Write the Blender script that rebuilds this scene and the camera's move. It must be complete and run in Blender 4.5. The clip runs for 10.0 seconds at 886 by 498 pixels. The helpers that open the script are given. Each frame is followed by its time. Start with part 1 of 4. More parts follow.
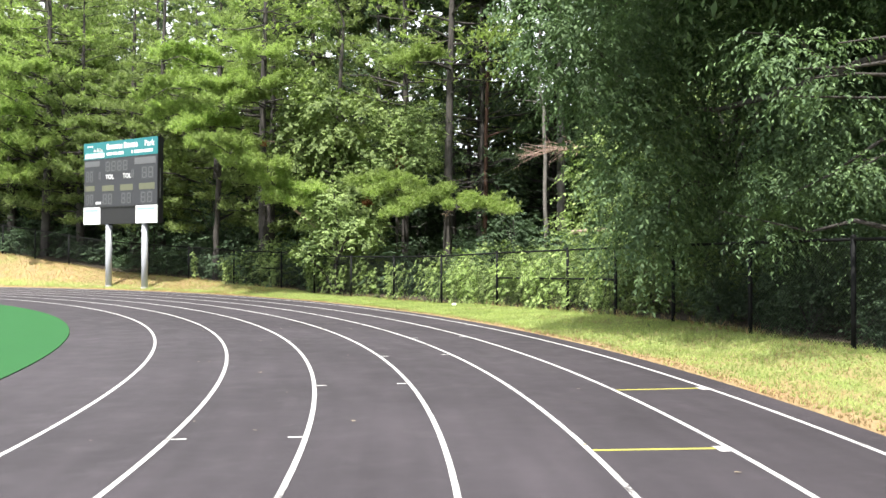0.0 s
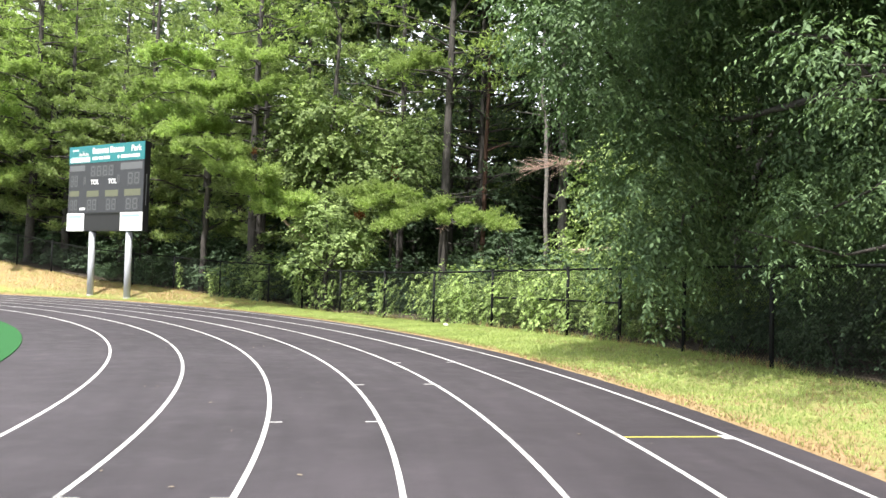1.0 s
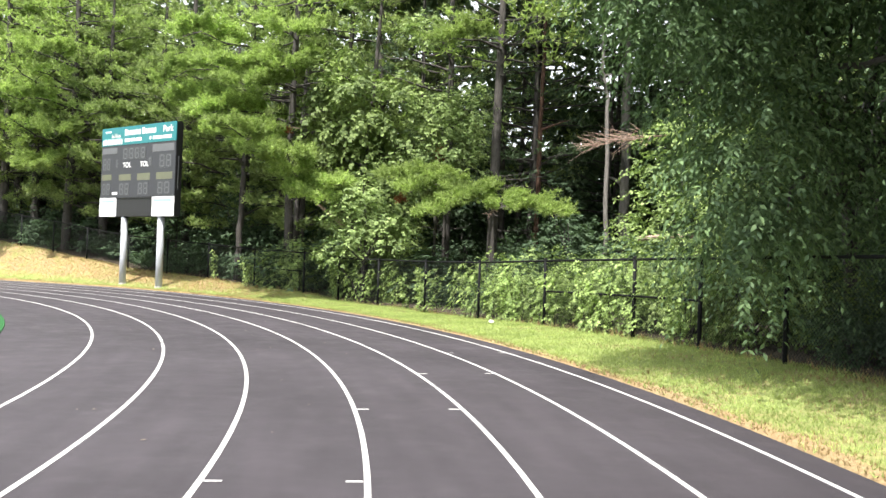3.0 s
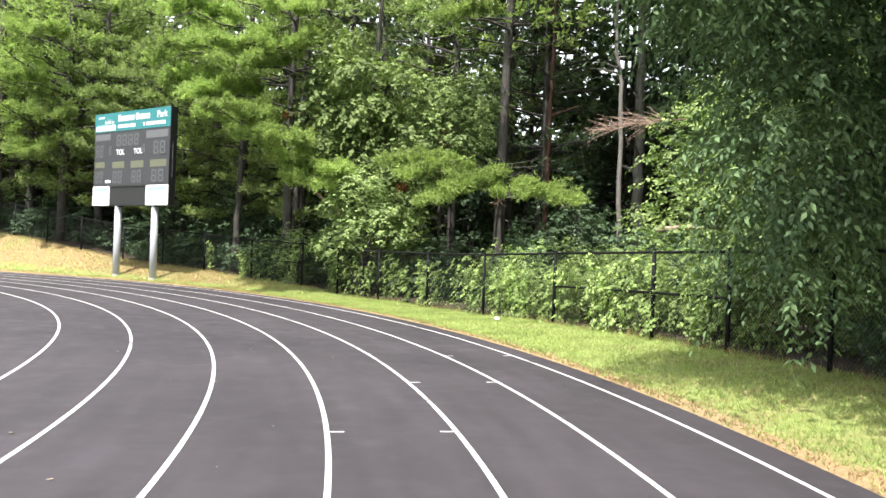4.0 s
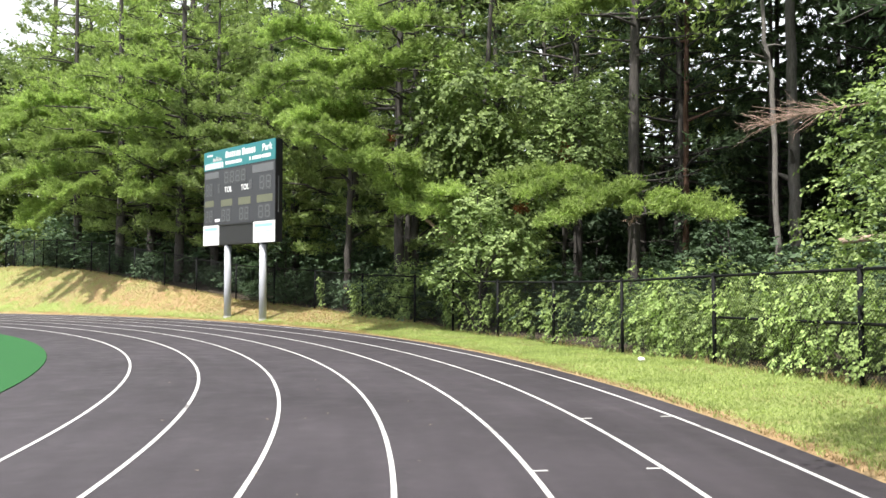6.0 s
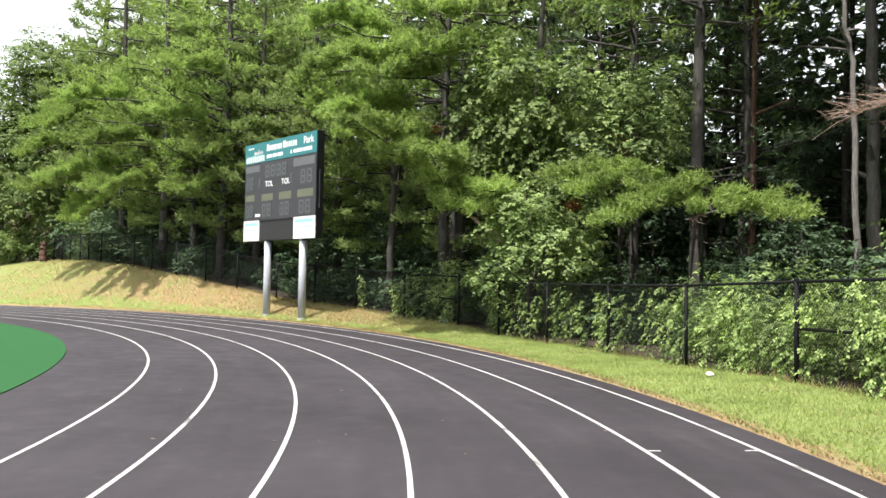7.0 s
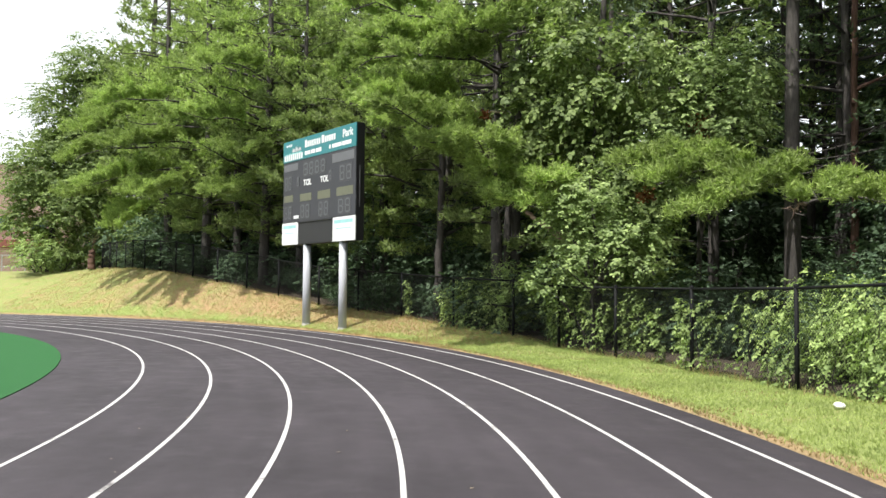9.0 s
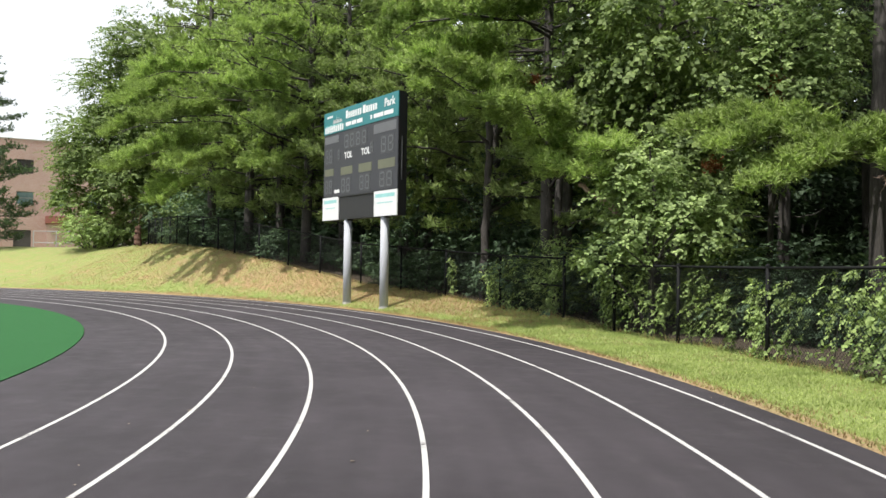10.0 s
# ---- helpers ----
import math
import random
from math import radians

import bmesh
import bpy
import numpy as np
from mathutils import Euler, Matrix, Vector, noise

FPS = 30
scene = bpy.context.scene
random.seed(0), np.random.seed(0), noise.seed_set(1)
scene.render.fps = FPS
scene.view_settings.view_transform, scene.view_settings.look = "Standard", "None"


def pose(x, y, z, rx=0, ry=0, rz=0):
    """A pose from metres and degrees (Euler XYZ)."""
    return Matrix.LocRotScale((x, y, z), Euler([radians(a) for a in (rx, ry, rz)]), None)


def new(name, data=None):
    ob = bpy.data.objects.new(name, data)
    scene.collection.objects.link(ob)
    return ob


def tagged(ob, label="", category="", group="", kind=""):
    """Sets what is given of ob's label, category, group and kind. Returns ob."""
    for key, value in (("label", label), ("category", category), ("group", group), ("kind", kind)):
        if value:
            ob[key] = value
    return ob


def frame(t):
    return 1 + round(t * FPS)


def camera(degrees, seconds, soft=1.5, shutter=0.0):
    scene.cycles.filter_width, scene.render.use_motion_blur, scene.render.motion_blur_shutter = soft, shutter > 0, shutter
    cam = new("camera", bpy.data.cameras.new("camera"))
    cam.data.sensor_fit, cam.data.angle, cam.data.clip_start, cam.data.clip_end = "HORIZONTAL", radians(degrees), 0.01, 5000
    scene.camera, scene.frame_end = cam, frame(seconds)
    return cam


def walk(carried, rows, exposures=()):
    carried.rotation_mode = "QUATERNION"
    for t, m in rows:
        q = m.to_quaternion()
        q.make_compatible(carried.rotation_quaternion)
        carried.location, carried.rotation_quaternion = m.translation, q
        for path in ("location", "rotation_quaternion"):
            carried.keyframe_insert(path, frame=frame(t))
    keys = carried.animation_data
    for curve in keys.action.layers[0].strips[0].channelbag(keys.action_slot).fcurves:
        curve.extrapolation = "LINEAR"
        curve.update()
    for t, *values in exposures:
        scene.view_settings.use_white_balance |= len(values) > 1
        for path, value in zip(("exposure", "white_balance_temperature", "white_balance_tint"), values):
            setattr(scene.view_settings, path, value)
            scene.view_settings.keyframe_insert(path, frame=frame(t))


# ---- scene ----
cam = camera(57.79, 10.0)
# seconds, x, y, z, yaw, pitch, roll; the track's plane is z = 0
ROWS = [
    (0, 0.001, 0.001, 1.629, -0.01, 0.65, -0.14),
    (0.5, 0.096, 0.781, 1.627, 0.74, 0.69, -1.66),
    (1, 0.212, 1.527, 1.640, -0.05, 1.84, -1.57),
    (1.5, 0.287, 2.267, 1.673, 1.00, 3.69, -1.89),
    (2, 0.365, 2.994, 1.665, 1.49, 3.32, -1.37),
    (2.5, 0.429, 3.719, 1.640, 3.10, 2.02, -1.54),
    (4, 0.553, 5.989, 1.682, 4.56, 0.34, -2.11),
    (4.5, 0.550, 6.699, 1.686, 7.29, 1.39, -1.56),
    (5, 0.442, 7.578, 1.678, 10.98, 1.39, -1.26),
    (5.5, 0.361, 8.354, 1.677, 11.74, 2.04, -0.09),
    (7, -0.022, 10.686, 1.684, 16.93, 2.36, -0.97),
    (7.5, -0.171, 11.419, 1.673, 16.52, 1.70, -1.21),
    (8, -0.314, 12.256, 1.694, 18.41, 2.03, -0.62),
    (8.5, -0.493, 12.987, 1.681, 18.66, 2.50, -1.35),
    (9, -0.644, 13.709, 1.671, 21.32, 2.71, -0.47),
    (9.5, -0.886, 14.473, 1.653, 23.91, 2.19, -0.94),
    (10, -1.112, 15.172, 1.634, 24.82, 1.17, -0.85),
]
walk(cam, [(t, pose(x, y, z, 90 + pitch, roll, yaw)) for t, x, y, z, yaw, pitch, roll in ROWS],
     exposures=[(0, 1.3), (2.5, 1.38), (4.5, 1.32), (5.5, 1.15), (7.5, 0.86), (8.5, 0.86), (10, 0.55)])
# ---- end of walk ----
# ---- world, sun ----
SUN_EL, SHADOW = radians(64), Vector((0.38, 0.925))          # the sun's height; where shadows point
world = bpy.data.worlds.new("sky")
world.use_nodes = True
scene.world = world
wn = world.node_tree.nodes
sky = wn.new("ShaderNodeTexSky")
sky.sky_type, sky.sun_disc, sky.sun_elevation = "NISHITA", False, SUN_EL
sky.sun_rotation = math.atan2(-SHADOW.x, -SHADOW.y)
sky.air_density, sky.dust_density, sky.ozone_density = 1.0, 4.0, 0.4
haze = wn.new("ShaderNodeMix")                             # summer haze whitens the whole sky alike
haze.data_type = "RGBA"
haze.inputs[0].default_value, haze.inputs[7].default_value = 0.72, (6.3, 6.35, 6.4, 1)
world.node_tree.links.new(sky.outputs[0], haze.inputs[6])
world.node_tree.links.new(haze.outputs[2], wn["Background"].inputs[0])
wn["Background"].inputs[1].default_value = 0.15
sun_data = bpy.data.lights.new("sun", "SUN")
sun_data.energy, sun_data.angle, sun_data.color = 4.4, radians(0.6), (1.0, 0.965, 0.9)
sun = new("sun", sun_data)
sdir = Vector((SHADOW.x, SHADOW.y, 0)).normalized() * math.cos(SUN_EL) + Vector((0, 0, -math.sin(SUN_EL)))
sun.matrix_world = Matrix.Translation((0, -20, 40)) @ sdir.to_track_quat("-Z", "Y").to_matrix().to_4x4()

# ---- materials ----
def material(name, rough=0.8, metal=0.0):
    m = bpy.data.materials.new(name)
    m.use_nodes = True
    n = m.node_tree.nodes
    b = n["Principled BSDF"]
    b.inputs["Roughness"].default_value, b.inputs["Metallic"].default_value = rough, metal
    return m, n, m.node_tree.links, b


def noise_node(n, l, scale, detail=4, rough=0.6, coord="Object", vec=None):
    t = n.new("ShaderNodeTexNoise")
    t.inputs["Scale"].default_value, t.inputs["Detail"].default_value, t.inputs["Roughness"].default_value = scale, detail, rough
    if vec is None:
        vec = n.new("ShaderNodeTexCoord").outputs[coord]
    l.new(vec, t.inputs["Vector"])
    return t.outputs["Fac"]


def ramp(n, l, fac, stops):
    r = n.new("ShaderNodeValToRGB")
    e = r.color_ramp.elements
    while len(e) < len(stops):
        e.new(0.5)
    for k, (p, c) in zip(e, stops):
        k.position, k.color = p, (*c, 1)
    l.new(fac, r.inputs[0])
    return r.outputs[0]


def mixed(n, l, a, b, fac, how="MIX"):
    m = n.new("ShaderNodeMix")
    m.data_type, m.blend_type = "RGBA", how
    for sock, v in ((m.inputs[6], a), (m.inputs[7], b), (m.inputs[0], fac)):
        if isinstance(v, (int, float)):
            sock.default_value = v
        elif isinstance(v, tuple):
            sock.default_value = (*v, 1)
        else:
            l.new(v, sock)
    return m.outputs[2]


def bumped(n, l, b, height, strength, distance=0.01):
    k = n.new("ShaderNodeBump")
    k.inputs["Strength"].default_value, k.inputs["Distance"].default_value = strength, distance
    l.new(height, k.inputs["Height"])
    l.new(k.outputs[0], b.inputs["Normal"])


def plain(name, colour, rough=0.6, metal=0.0, vary=0.12, scale=3.0, fine=60.0, bump=0.1, gloss=0.5):
    """Paint, metal or plastic with stains and a fine grain."""
    m, n, l, b = material(name, rough, metal)
    b.inputs["Specular IOR Level"].default_value = gloss
    big = noise_node(n, l, scale, 5, 0.65)
    dark = tuple(c * (1 - vary) for c in colour)
    light = tuple(min(1, c * (1 + vary)) for c in colour)
    l.new(ramp(n, l, big, [(0.3, dark), (0.7, light)]), b.inputs["Base Color"])
    bumped(n, l, b, noise_node(n, l, fine, 2), bump, 0.003)
    return m


def leaf_material(name, dark, light, glow=0.35, rough=0.62):
    """Leaves: each its own shade, patches darkened like shaded clumps, some light let through."""
    m, n, l, b = material(name, rough)
    b.inputs["Specular IOR Level"].default_value = 0.26
    geo = n.new("ShaderNodeNewGeometry")
    obj = n.new("ShaderNodeObjectInfo")
    low = tuple(0.5 * d + 0.33 * t for d, t in zip(dark, light))
    per_leaf = ramp(n, l, geo.outputs["Random Per Island"], [(0.0, low), (0.8, tuple(0.93 * t for t in light)), (1.0, tuple(1.1 * t for t in light))])
    # random dark patches paint light and dark clumps into the foliage
    clump_shade = noise_node(n, l, 0.95, 4, 0.6, vec=geo.outputs["Position"])
    c = mixed(n, l, per_leaf, tuple(d * 0.75 for d in dark), ramp(n, l, clump_shade, [(0.45, (0, 0, 0)), (0.68, (0.62, 0.62, 0.62))]))
    hsv = n.new("ShaderNodeHueSaturation")
    k = n.new("ShaderNodeMapRange")
    k.inputs["To Min"].default_value, k.inputs["To Max"].default_value = 0.82, 1.2
    l.new(obj.outputs["Random"], k.inputs["Value"])
    l.new(k.outputs[0], hsv.inputs["Value"])
    l.new(c, hsv.inputs["Color"])
    l.new(hsv.outputs[0], b.inputs["Base Color"])
    tr = n.new("ShaderNodeBsdfTranslucent")
    warm = mixed(n, l, hsv.outputs[0], (1.0, 1.12, 0.72), 1.0, "MULTIPLY")
    l.new(warm, tr.inputs["Color"])
    mix = n.new("ShaderNodeMixShader")
    mix.inputs[0].default_value = glow
    l.new(b.outputs[0], mix.inputs[1])
    l.new(tr.outputs[0], mix.inputs[2])
    l.new(mix.outputs[0], n["Material Output"].inputs[0])
    return m


def bark_material(name, dark, light):
    m, n, l, b = material(name, 0.9)
    co = n.new("ShaderNodeTexCoord")
    mp = n.new("ShaderNodeMapping")
    mp.inputs["Scale"].default_value = (9, 9, 1.6)
    l.new(co.outputs["Object"], mp.inputs["Vector"])
    f = noise_node(n, l, 2.2, 6, 0.7, vec=mp.outputs[0])
    big = noise_node(n, l, 0.7, 3)
    c = ramp(n, l, f, [(0.32, dark), (0.68, light)])
    l.new(mixed(n, l, c, tuple(x * 0.8 for x in light), ramp(n, l, big, [(0.45, (0, 0, 0)), (0.7, (0.6, 0.6, 0.6))])), b.inputs["Base Color"])
    bumped(n, l, b, f, 0.8, 0.03)
    return m


def track_material():
    m, n, l, b = material("rubber_asphalt", 0.82)
    b.inputs["Specular IOR Level"].default_value = 0.3
    pos = n.new("ShaderNodeNewGeometry").outputs["Position"]
    grain = noise_node(n, l, 140, 2, 0.7, vec=pos)
    mid = noise_node(n, l, 2.1, 6, 0.62, vec=pos)
    wide = noise_node(n, l, 0.23, 4, 0.55, vec=pos)
    c = ramp(n, l, wide, [(0.32, (0.028, 0.0248, 0.029)), (0.68, (0.045, 0.040, 0.0465))])
    c = mixed(n, l, c, (0.056, 0.0495, 0.056), ramp(n, l, mid, [(0.55, (0, 0, 0)), (0.8, (0.55, 0.55, 0.55))]))
    flat = n.new("ShaderNodeVectorMath")
    flat.operation = "SUBTRACT"
    flat.inputs[1].default_value = (-37.83, 3.89, 0)
    l.new(pos, flat.inputs[0])
    sep = n.new("ShaderNodeSeparateXYZ")
    l.new(flat.outputs[0], sep.inputs[0])
    turn = n.new("ShaderNodeMath")
    turn.operation = "ARCTAN2"
    l.new(sep.outputs[1], turn.inputs[0])
    l.new(sep.outputs[0], turn.inputs[1])
    away = n.new("ShaderNodeVectorMath")
    away.operation = "LENGTH"
    l.new(flat.outputs[0], away.inputs[0])
    lane = n.new("ShaderNodeCombineXYZ")
    l.new(away.outputs["Value"], lane.inputs[0])
    l.new(turn.outputs[0], lane.inputs[1])
    stretch = n.new("ShaderNodeVectorMath")
    stretch.operation = "MULTIPLY"
    stretch.inputs[1].default_value = (3.2, 14.0, 1)
    l.new(lane.outputs[0], stretch.inputs[0])
    streak = noise_node(n, l, 1.0, 6, 0.6, vec=stretch.outputs[0])
    c = mixed(n, l, c, ramp(n, l, streak, [(0.3, (0.78, 0.77, 0.78)), (0.5, (1.0, 1.0, 1.0)), (0.72, (1.28, 1.25, 1.26))]), 0.75, "MULTIPLY")
    c = mixed(n, l, c, ramp(n, l, grain, [(0.3, (0.62, 0.6, 0.61)), (0.7, (1.35, 1.33, 1.34))]), 0.8, "MULTIPLY")
    l.new(c, b.inputs["Base Color"])
    l.new(ramp(n, l, mid, [(0.3, (0.88, 0.88, 0.88)), (0.75, (0.66, 0.66, 0.66))]), b.inputs["Roughness"])
    bumped(n, l, b, grain, 0.6, 0.004)
    return m


def line_material(name, colour, under=(0.055, 0.048, 0.052)):
    """Worn paint: specks of the surface below show through."""
    m, n, l, b = material(name, 0.7)
    pos = n.new("ShaderNodeNewGeometry").outputs["Position"]
    wear = noise_node(n, l, 34, 5, 0.75, vec=pos)
    wide = noise_node(n, l, 1.3, 3, vec=pos)
    worn = n.new("ShaderNodeMath")
    worn.operation = "MULTIPLY"
    l.new(wear, worn.inputs[0])
    l.new(wide, worn.inputs[1])
    c = mixed(n, l, tuple(0.82 * x for x in colour), colour, wide)
    l.new(mixed(n, l, under, c, ramp(n, l, worn.outputs[0], [(0.13, (0, 0, 0)), (0.19, (1, 1, 1))])), b.inputs["Base Color"])
    return m


def ground_material():
    """Lawn, dry grass and soil; the attribute dry says how parched the turf is."""
    m, n, l, b = material("lawn", 0.95)
    pos = n.new("ShaderNodeNewGeometry").outputs["Position"]
    fine = noise_node(n, l, 22, 5, 0.7, vec=pos)
    mid = noise_node(n, l, 1.7, 5, 0.6, vec=pos)
    green = ramp(n, l, fine, [(0.3, (0.12, 0.16, 0.04)), (0.7, (0.27, 0.32, 0.09))])
    tan = ramp(n, l, fine, [(0.3, (0.17, 0.125, 0.06)), (0.7, (0.37, 0.28, 0.145))])
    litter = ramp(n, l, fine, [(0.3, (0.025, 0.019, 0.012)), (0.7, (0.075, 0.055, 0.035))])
    dry = n.new("ShaderNodeAttribute")
    dry.attribute_name = "dry"
    add = n.new("ShaderNodeMath")
    add.operation = "ADD"
    l.new(dry.outputs["Fac"], add.inputs[0])
    l.new(mid, add.inputs[1])
    wide = noise_node(n, l, 0.32, 4, 0.6, vec=pos)
    rust = mixed(n, l, tan, (0.33, 0.2, 0.1), ramp(n, l, wide, [(0.42, (0, 0, 0)), (0.62, (0.5, 0.5, 0.5))]))
    c = mixed(n, l, green, rust, ramp(n, l, add.outputs[0], [(0.6, (0, 0, 0)), (0.95, (1, 1, 1))]))
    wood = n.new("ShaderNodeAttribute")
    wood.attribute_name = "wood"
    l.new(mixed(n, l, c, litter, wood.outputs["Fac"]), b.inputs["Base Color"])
    bumped(n, l, b, fine, 0.9, 0.04)
    return m


def turf_material():
    m, n, l, b = material("artificial_turf", 0.9)
    b.inputs["Specular IOR Level"].default_value = 0.1
    pos = n.new("ShaderNodeNewGeometry").outputs["Position"]
    fine = noise_node(n, l, 45, 4, 0.7, vec=pos)
    mid = ramp(n, l, noise_node(n, l, 0.8, 4, 0.6, vec=pos), [(0.35, (0, 0, 0)), (0.65, (1, 1, 1))])
    c = ramp(n, l, fine, [(0.3, (0.014, 0.062, 0.022)), (0.7, (0.036, 0.125, 0.044))])
    l.new(mixed(n, l, c, (0.026, 0.098, 0.034), mid), b.inputs["Base Color"])
    bumped(n, l, b, fine, 0.7, 0.02)
    return m


def brick_material():
    m, n, l, b = material("brick", 0.9)
    co = n.new("ShaderNodeTexCoord")
    t = n.new("ShaderNodeTexBrick")
    mp = n.new("ShaderNodeMapping")
    mp.inputs["Rotation"].default_value = (radians(90), 0, 0)
    l.new(co.outputs["Object"], mp.inputs[0])
    l.new(mp.outputs[0], t.inputs["Vector"])
    t.inputs["Scale"].default_value = 1.0
    t.inputs["Brick Width"].default_value, t.inputs["Row Height"].default_value, t.inputs["Mortar Size"].default_value = 0.22, 0.075, 0.008
    t.inputs["Color1"].default_value, t.inputs["Color2"].default_value, t.inputs["Mortar"].default_value = (0.32, 0.19, 0.168, 1), (0.38, 0.245, 0.225, 1), (0.42, 0.36, 0.33, 1)
    big = noise_node(n, l, 0.35, 4)
    l.new(mixed(n, l, t.outputs[0], (0.5, 0.36, 0.32), ramp(n, l, big, [(0.4, (0, 0, 0)), (0.8, (0.5, 0.5, 0.5))])), b.inputs["Base Color"])
    return m


TRACK, WHITE_LINE, YELLOW_LINE = track_material(), line_material("white_line_paint", (0.46, 0.455, 0.45)), line_material("yellow_line_paint", (0.38, 0.36, 0.07))
GROUND, TURF, BRICK = ground_material(), turf_material(), brick_material()
PINE = leaf_material("pine_needles", (0.1, 0.155, 0.065), (0.39, 0.475, 0.19), 0.46)
# lighter, yellower copy of PINE: sunlight on the boughs put into the colour
PINE_SUNLIT = leaf_material("sunlit_pine_needles", (0.13, 0.2, 0.06), (0.43, 0.54, 0.18), 0.46)
# the spruce's own needles; also a shade-darkened colour for the deep wood
PINE_DARK = leaf_material("spruce_and_shaded_needles", (0.034, 0.064, 0.038), (0.125, 0.18, 0.09), 0.28)
LEAF = leaf_material("broad_leaves", (0.055, 0.1, 0.04), (0.285, 0.375, 0.125), 0.38)
LEAF_PALE = leaf_material("pale_leaves", (0.085, 0.145, 0.06), (0.37, 0.475, 0.18), 0.36)
# darker copy of the leaf colour, for foliage that stands in shade
LEAF_DARK = leaf_material("shaded_leaves", (0.03, 0.06, 0.036), (0.125, 0.19, 0.105), 0.3)
MAPLE = leaf_material("maple_leaves", (0.036, 0.073, 0.042), (0.155, 0.235, 0.105), 0.28)
VINE = leaf_material("vine_leaves", (0.1, 0.17, 0.06), (0.41, 0.53, 0.19), 0.38)
RUST = leaf_material("withered_leaves", (0.13, 0.05, 0.02), (0.32, 0.13, 0.05), 0.3)
BLADE = leaf_material("grass_blades", (0.17, 0.23, 0.065), (0.42, 0.49, 0.18), 0.35)
STRAW = leaf_material("straw_blades", (0.2, 0.135, 0.062), (0.42, 0.31, 0.155), 0.25)
BARK = bark_material("pine_bark", (0.022, 0.0195, 0.018), (0.08, 0.071, 0.065))
BARK_PALE = bark_material("pale_bark", (0.08, 0.072, 0.065), (0.22, 0.205, 0.19))
BARK_RED = bark_material("red_bark", (0.05, 0.026, 0.019), (0.15, 0.08, 0.055))
TWIG = bark_material("dead_twigs", (0.22, 0.14, 0.11), (0.45, 0.33, 0.27))
BLACK_VINYL = plain("black_vinyl", (0.008, 0.0085, 0.009), 0.7, gloss=0.12)
WIRE = plain("black_wire", (0.009, 0.0095, 0.01), 0.7, gloss=0.12)
GALV = plain("galvanised_steel", (0.36, 0.375, 0.41), 0.7, 0.0, 0.1, 2.0)
BOARD = plain("board_paint", (0.028, 0.029, 0.036), 0.5, 0.0, 0.1)
BOARD_SIDE = plain("board_side", (0.010, 0.010, 0.012), 0.5)
TEAL = plain("teal_vinyl", (0.008, 0.15, 0.165), 0.35, 0.0, 0.06)
WHITE = plain("white_vinyl", (0.62, 0.63, 0.64), 0.4, 0.0, 0.03)
PLATE = plain("grey_plate", (0.10, 0.103, 0.112), 0.45, 0.0, 0.08)
OLIVE = plain("olive_plate", (0.105, 0.11, 0.07), 0.45, 0.0, 0.08)
DIGIT = plain("unlit_digit", (0.085, 0.089, 0.098), 0.5, 0.0, 0.08)
SEGMENT = plain("unlit_segment", (0.04, 0.042, 0.047), 0.5)
PALE_TEAL = plain("pale_teal_print", (0.25, 0.5, 0.5), 0.4)
GLASS_DARK = plain("window_pane", (0.10, 0.16, 0.17), 0.12, 0.0, 0.3, 0.8)
VENT = plain("dark_louvre", (0.045, 0.04, 0.04), 0.6)
FRAME = plain("window_frame", (0.2, 0.19, 0.18), 0.5)
CANOPY = plain("canopy_paint", (0.26, 0.09, 0.075), 0.6)
CONCRETE = plain("concrete", (0.42, 0.4, 0.38), 0.9, 0.0, 0.15)
LITTER = plain("white_plastic", (0.8, 0.8, 0.78), 0.5)
DRY_LEAF = plain("dry_leaf", (0.42, 0.36, 0.27), 0.8)

# ---- building helpers ----
rng = np.random.default_rng(7)


def np_mesh(name, v, f):
    v, f = np.asarray(v, np.float32), np.asarray(f, np.int32)
    me = bpy.data.meshes.new(name)
    me.vertices.add(len(v))
    me.vertices.foreach_set("co", v.ravel())
    m, k = f.shape
    me.loops.add(m * k)
    me.loops.foreach_set("vertex_index", f.ravel())
    me.polygons.add(m)
    me.polygons.foreach_set("loop_start", np.arange(0, m * k, k, dtype=np.int32))
    me.update(calc_edges=True)
    return me


def put(name, me, mat, parent=None, label=""):
    ob = new(name, me)
    if mat and not me.materials:
        me.materials.append(mat)
    if parent:
        ob.parent = parent
    if label:
        ob["label"] = label
    return ob


def part(name, bm, mat, parent=None, label="", smooth=False):
    me = bpy.data.meshes.new(name)
    bm.to_mesh(me)
    bm.free()
    if smooth:
        for p in me.polygons:
            p.use_smooth = True
    return put(name, me, mat, parent, label)


def thing(name, at, label, category, group="", kind=""):
    ob = new(name)
    ob.matrix_world = at if isinstance(at, Matrix) else Matrix.Translation(at)
    return tagged(ob, label, category, group, kind)


def box(bm, x0, x1, y0, y1, z0, z1, bevel=0.0):
    r = bmesh.ops.create_cube(bm, size=1, matrix=Matrix.Translation(((x0 + x1) / 2, (y0 + y1) / 2, (z0 + z1) / 2)) @ Matrix.Diagonal((x1 - x0, y1 - y0, z1 - z0, 1)))
    if bevel:
        es = {e for v in r["verts"] for e in v.link_edges}
        bmesh.ops.bevel(bm, geom=list(es), offset=bevel, segments=2, affect="EDGES")
    return bm


def boxed(*a, bevel=0.0):
    return box(bmesh.new(), *a, bevel=bevel)


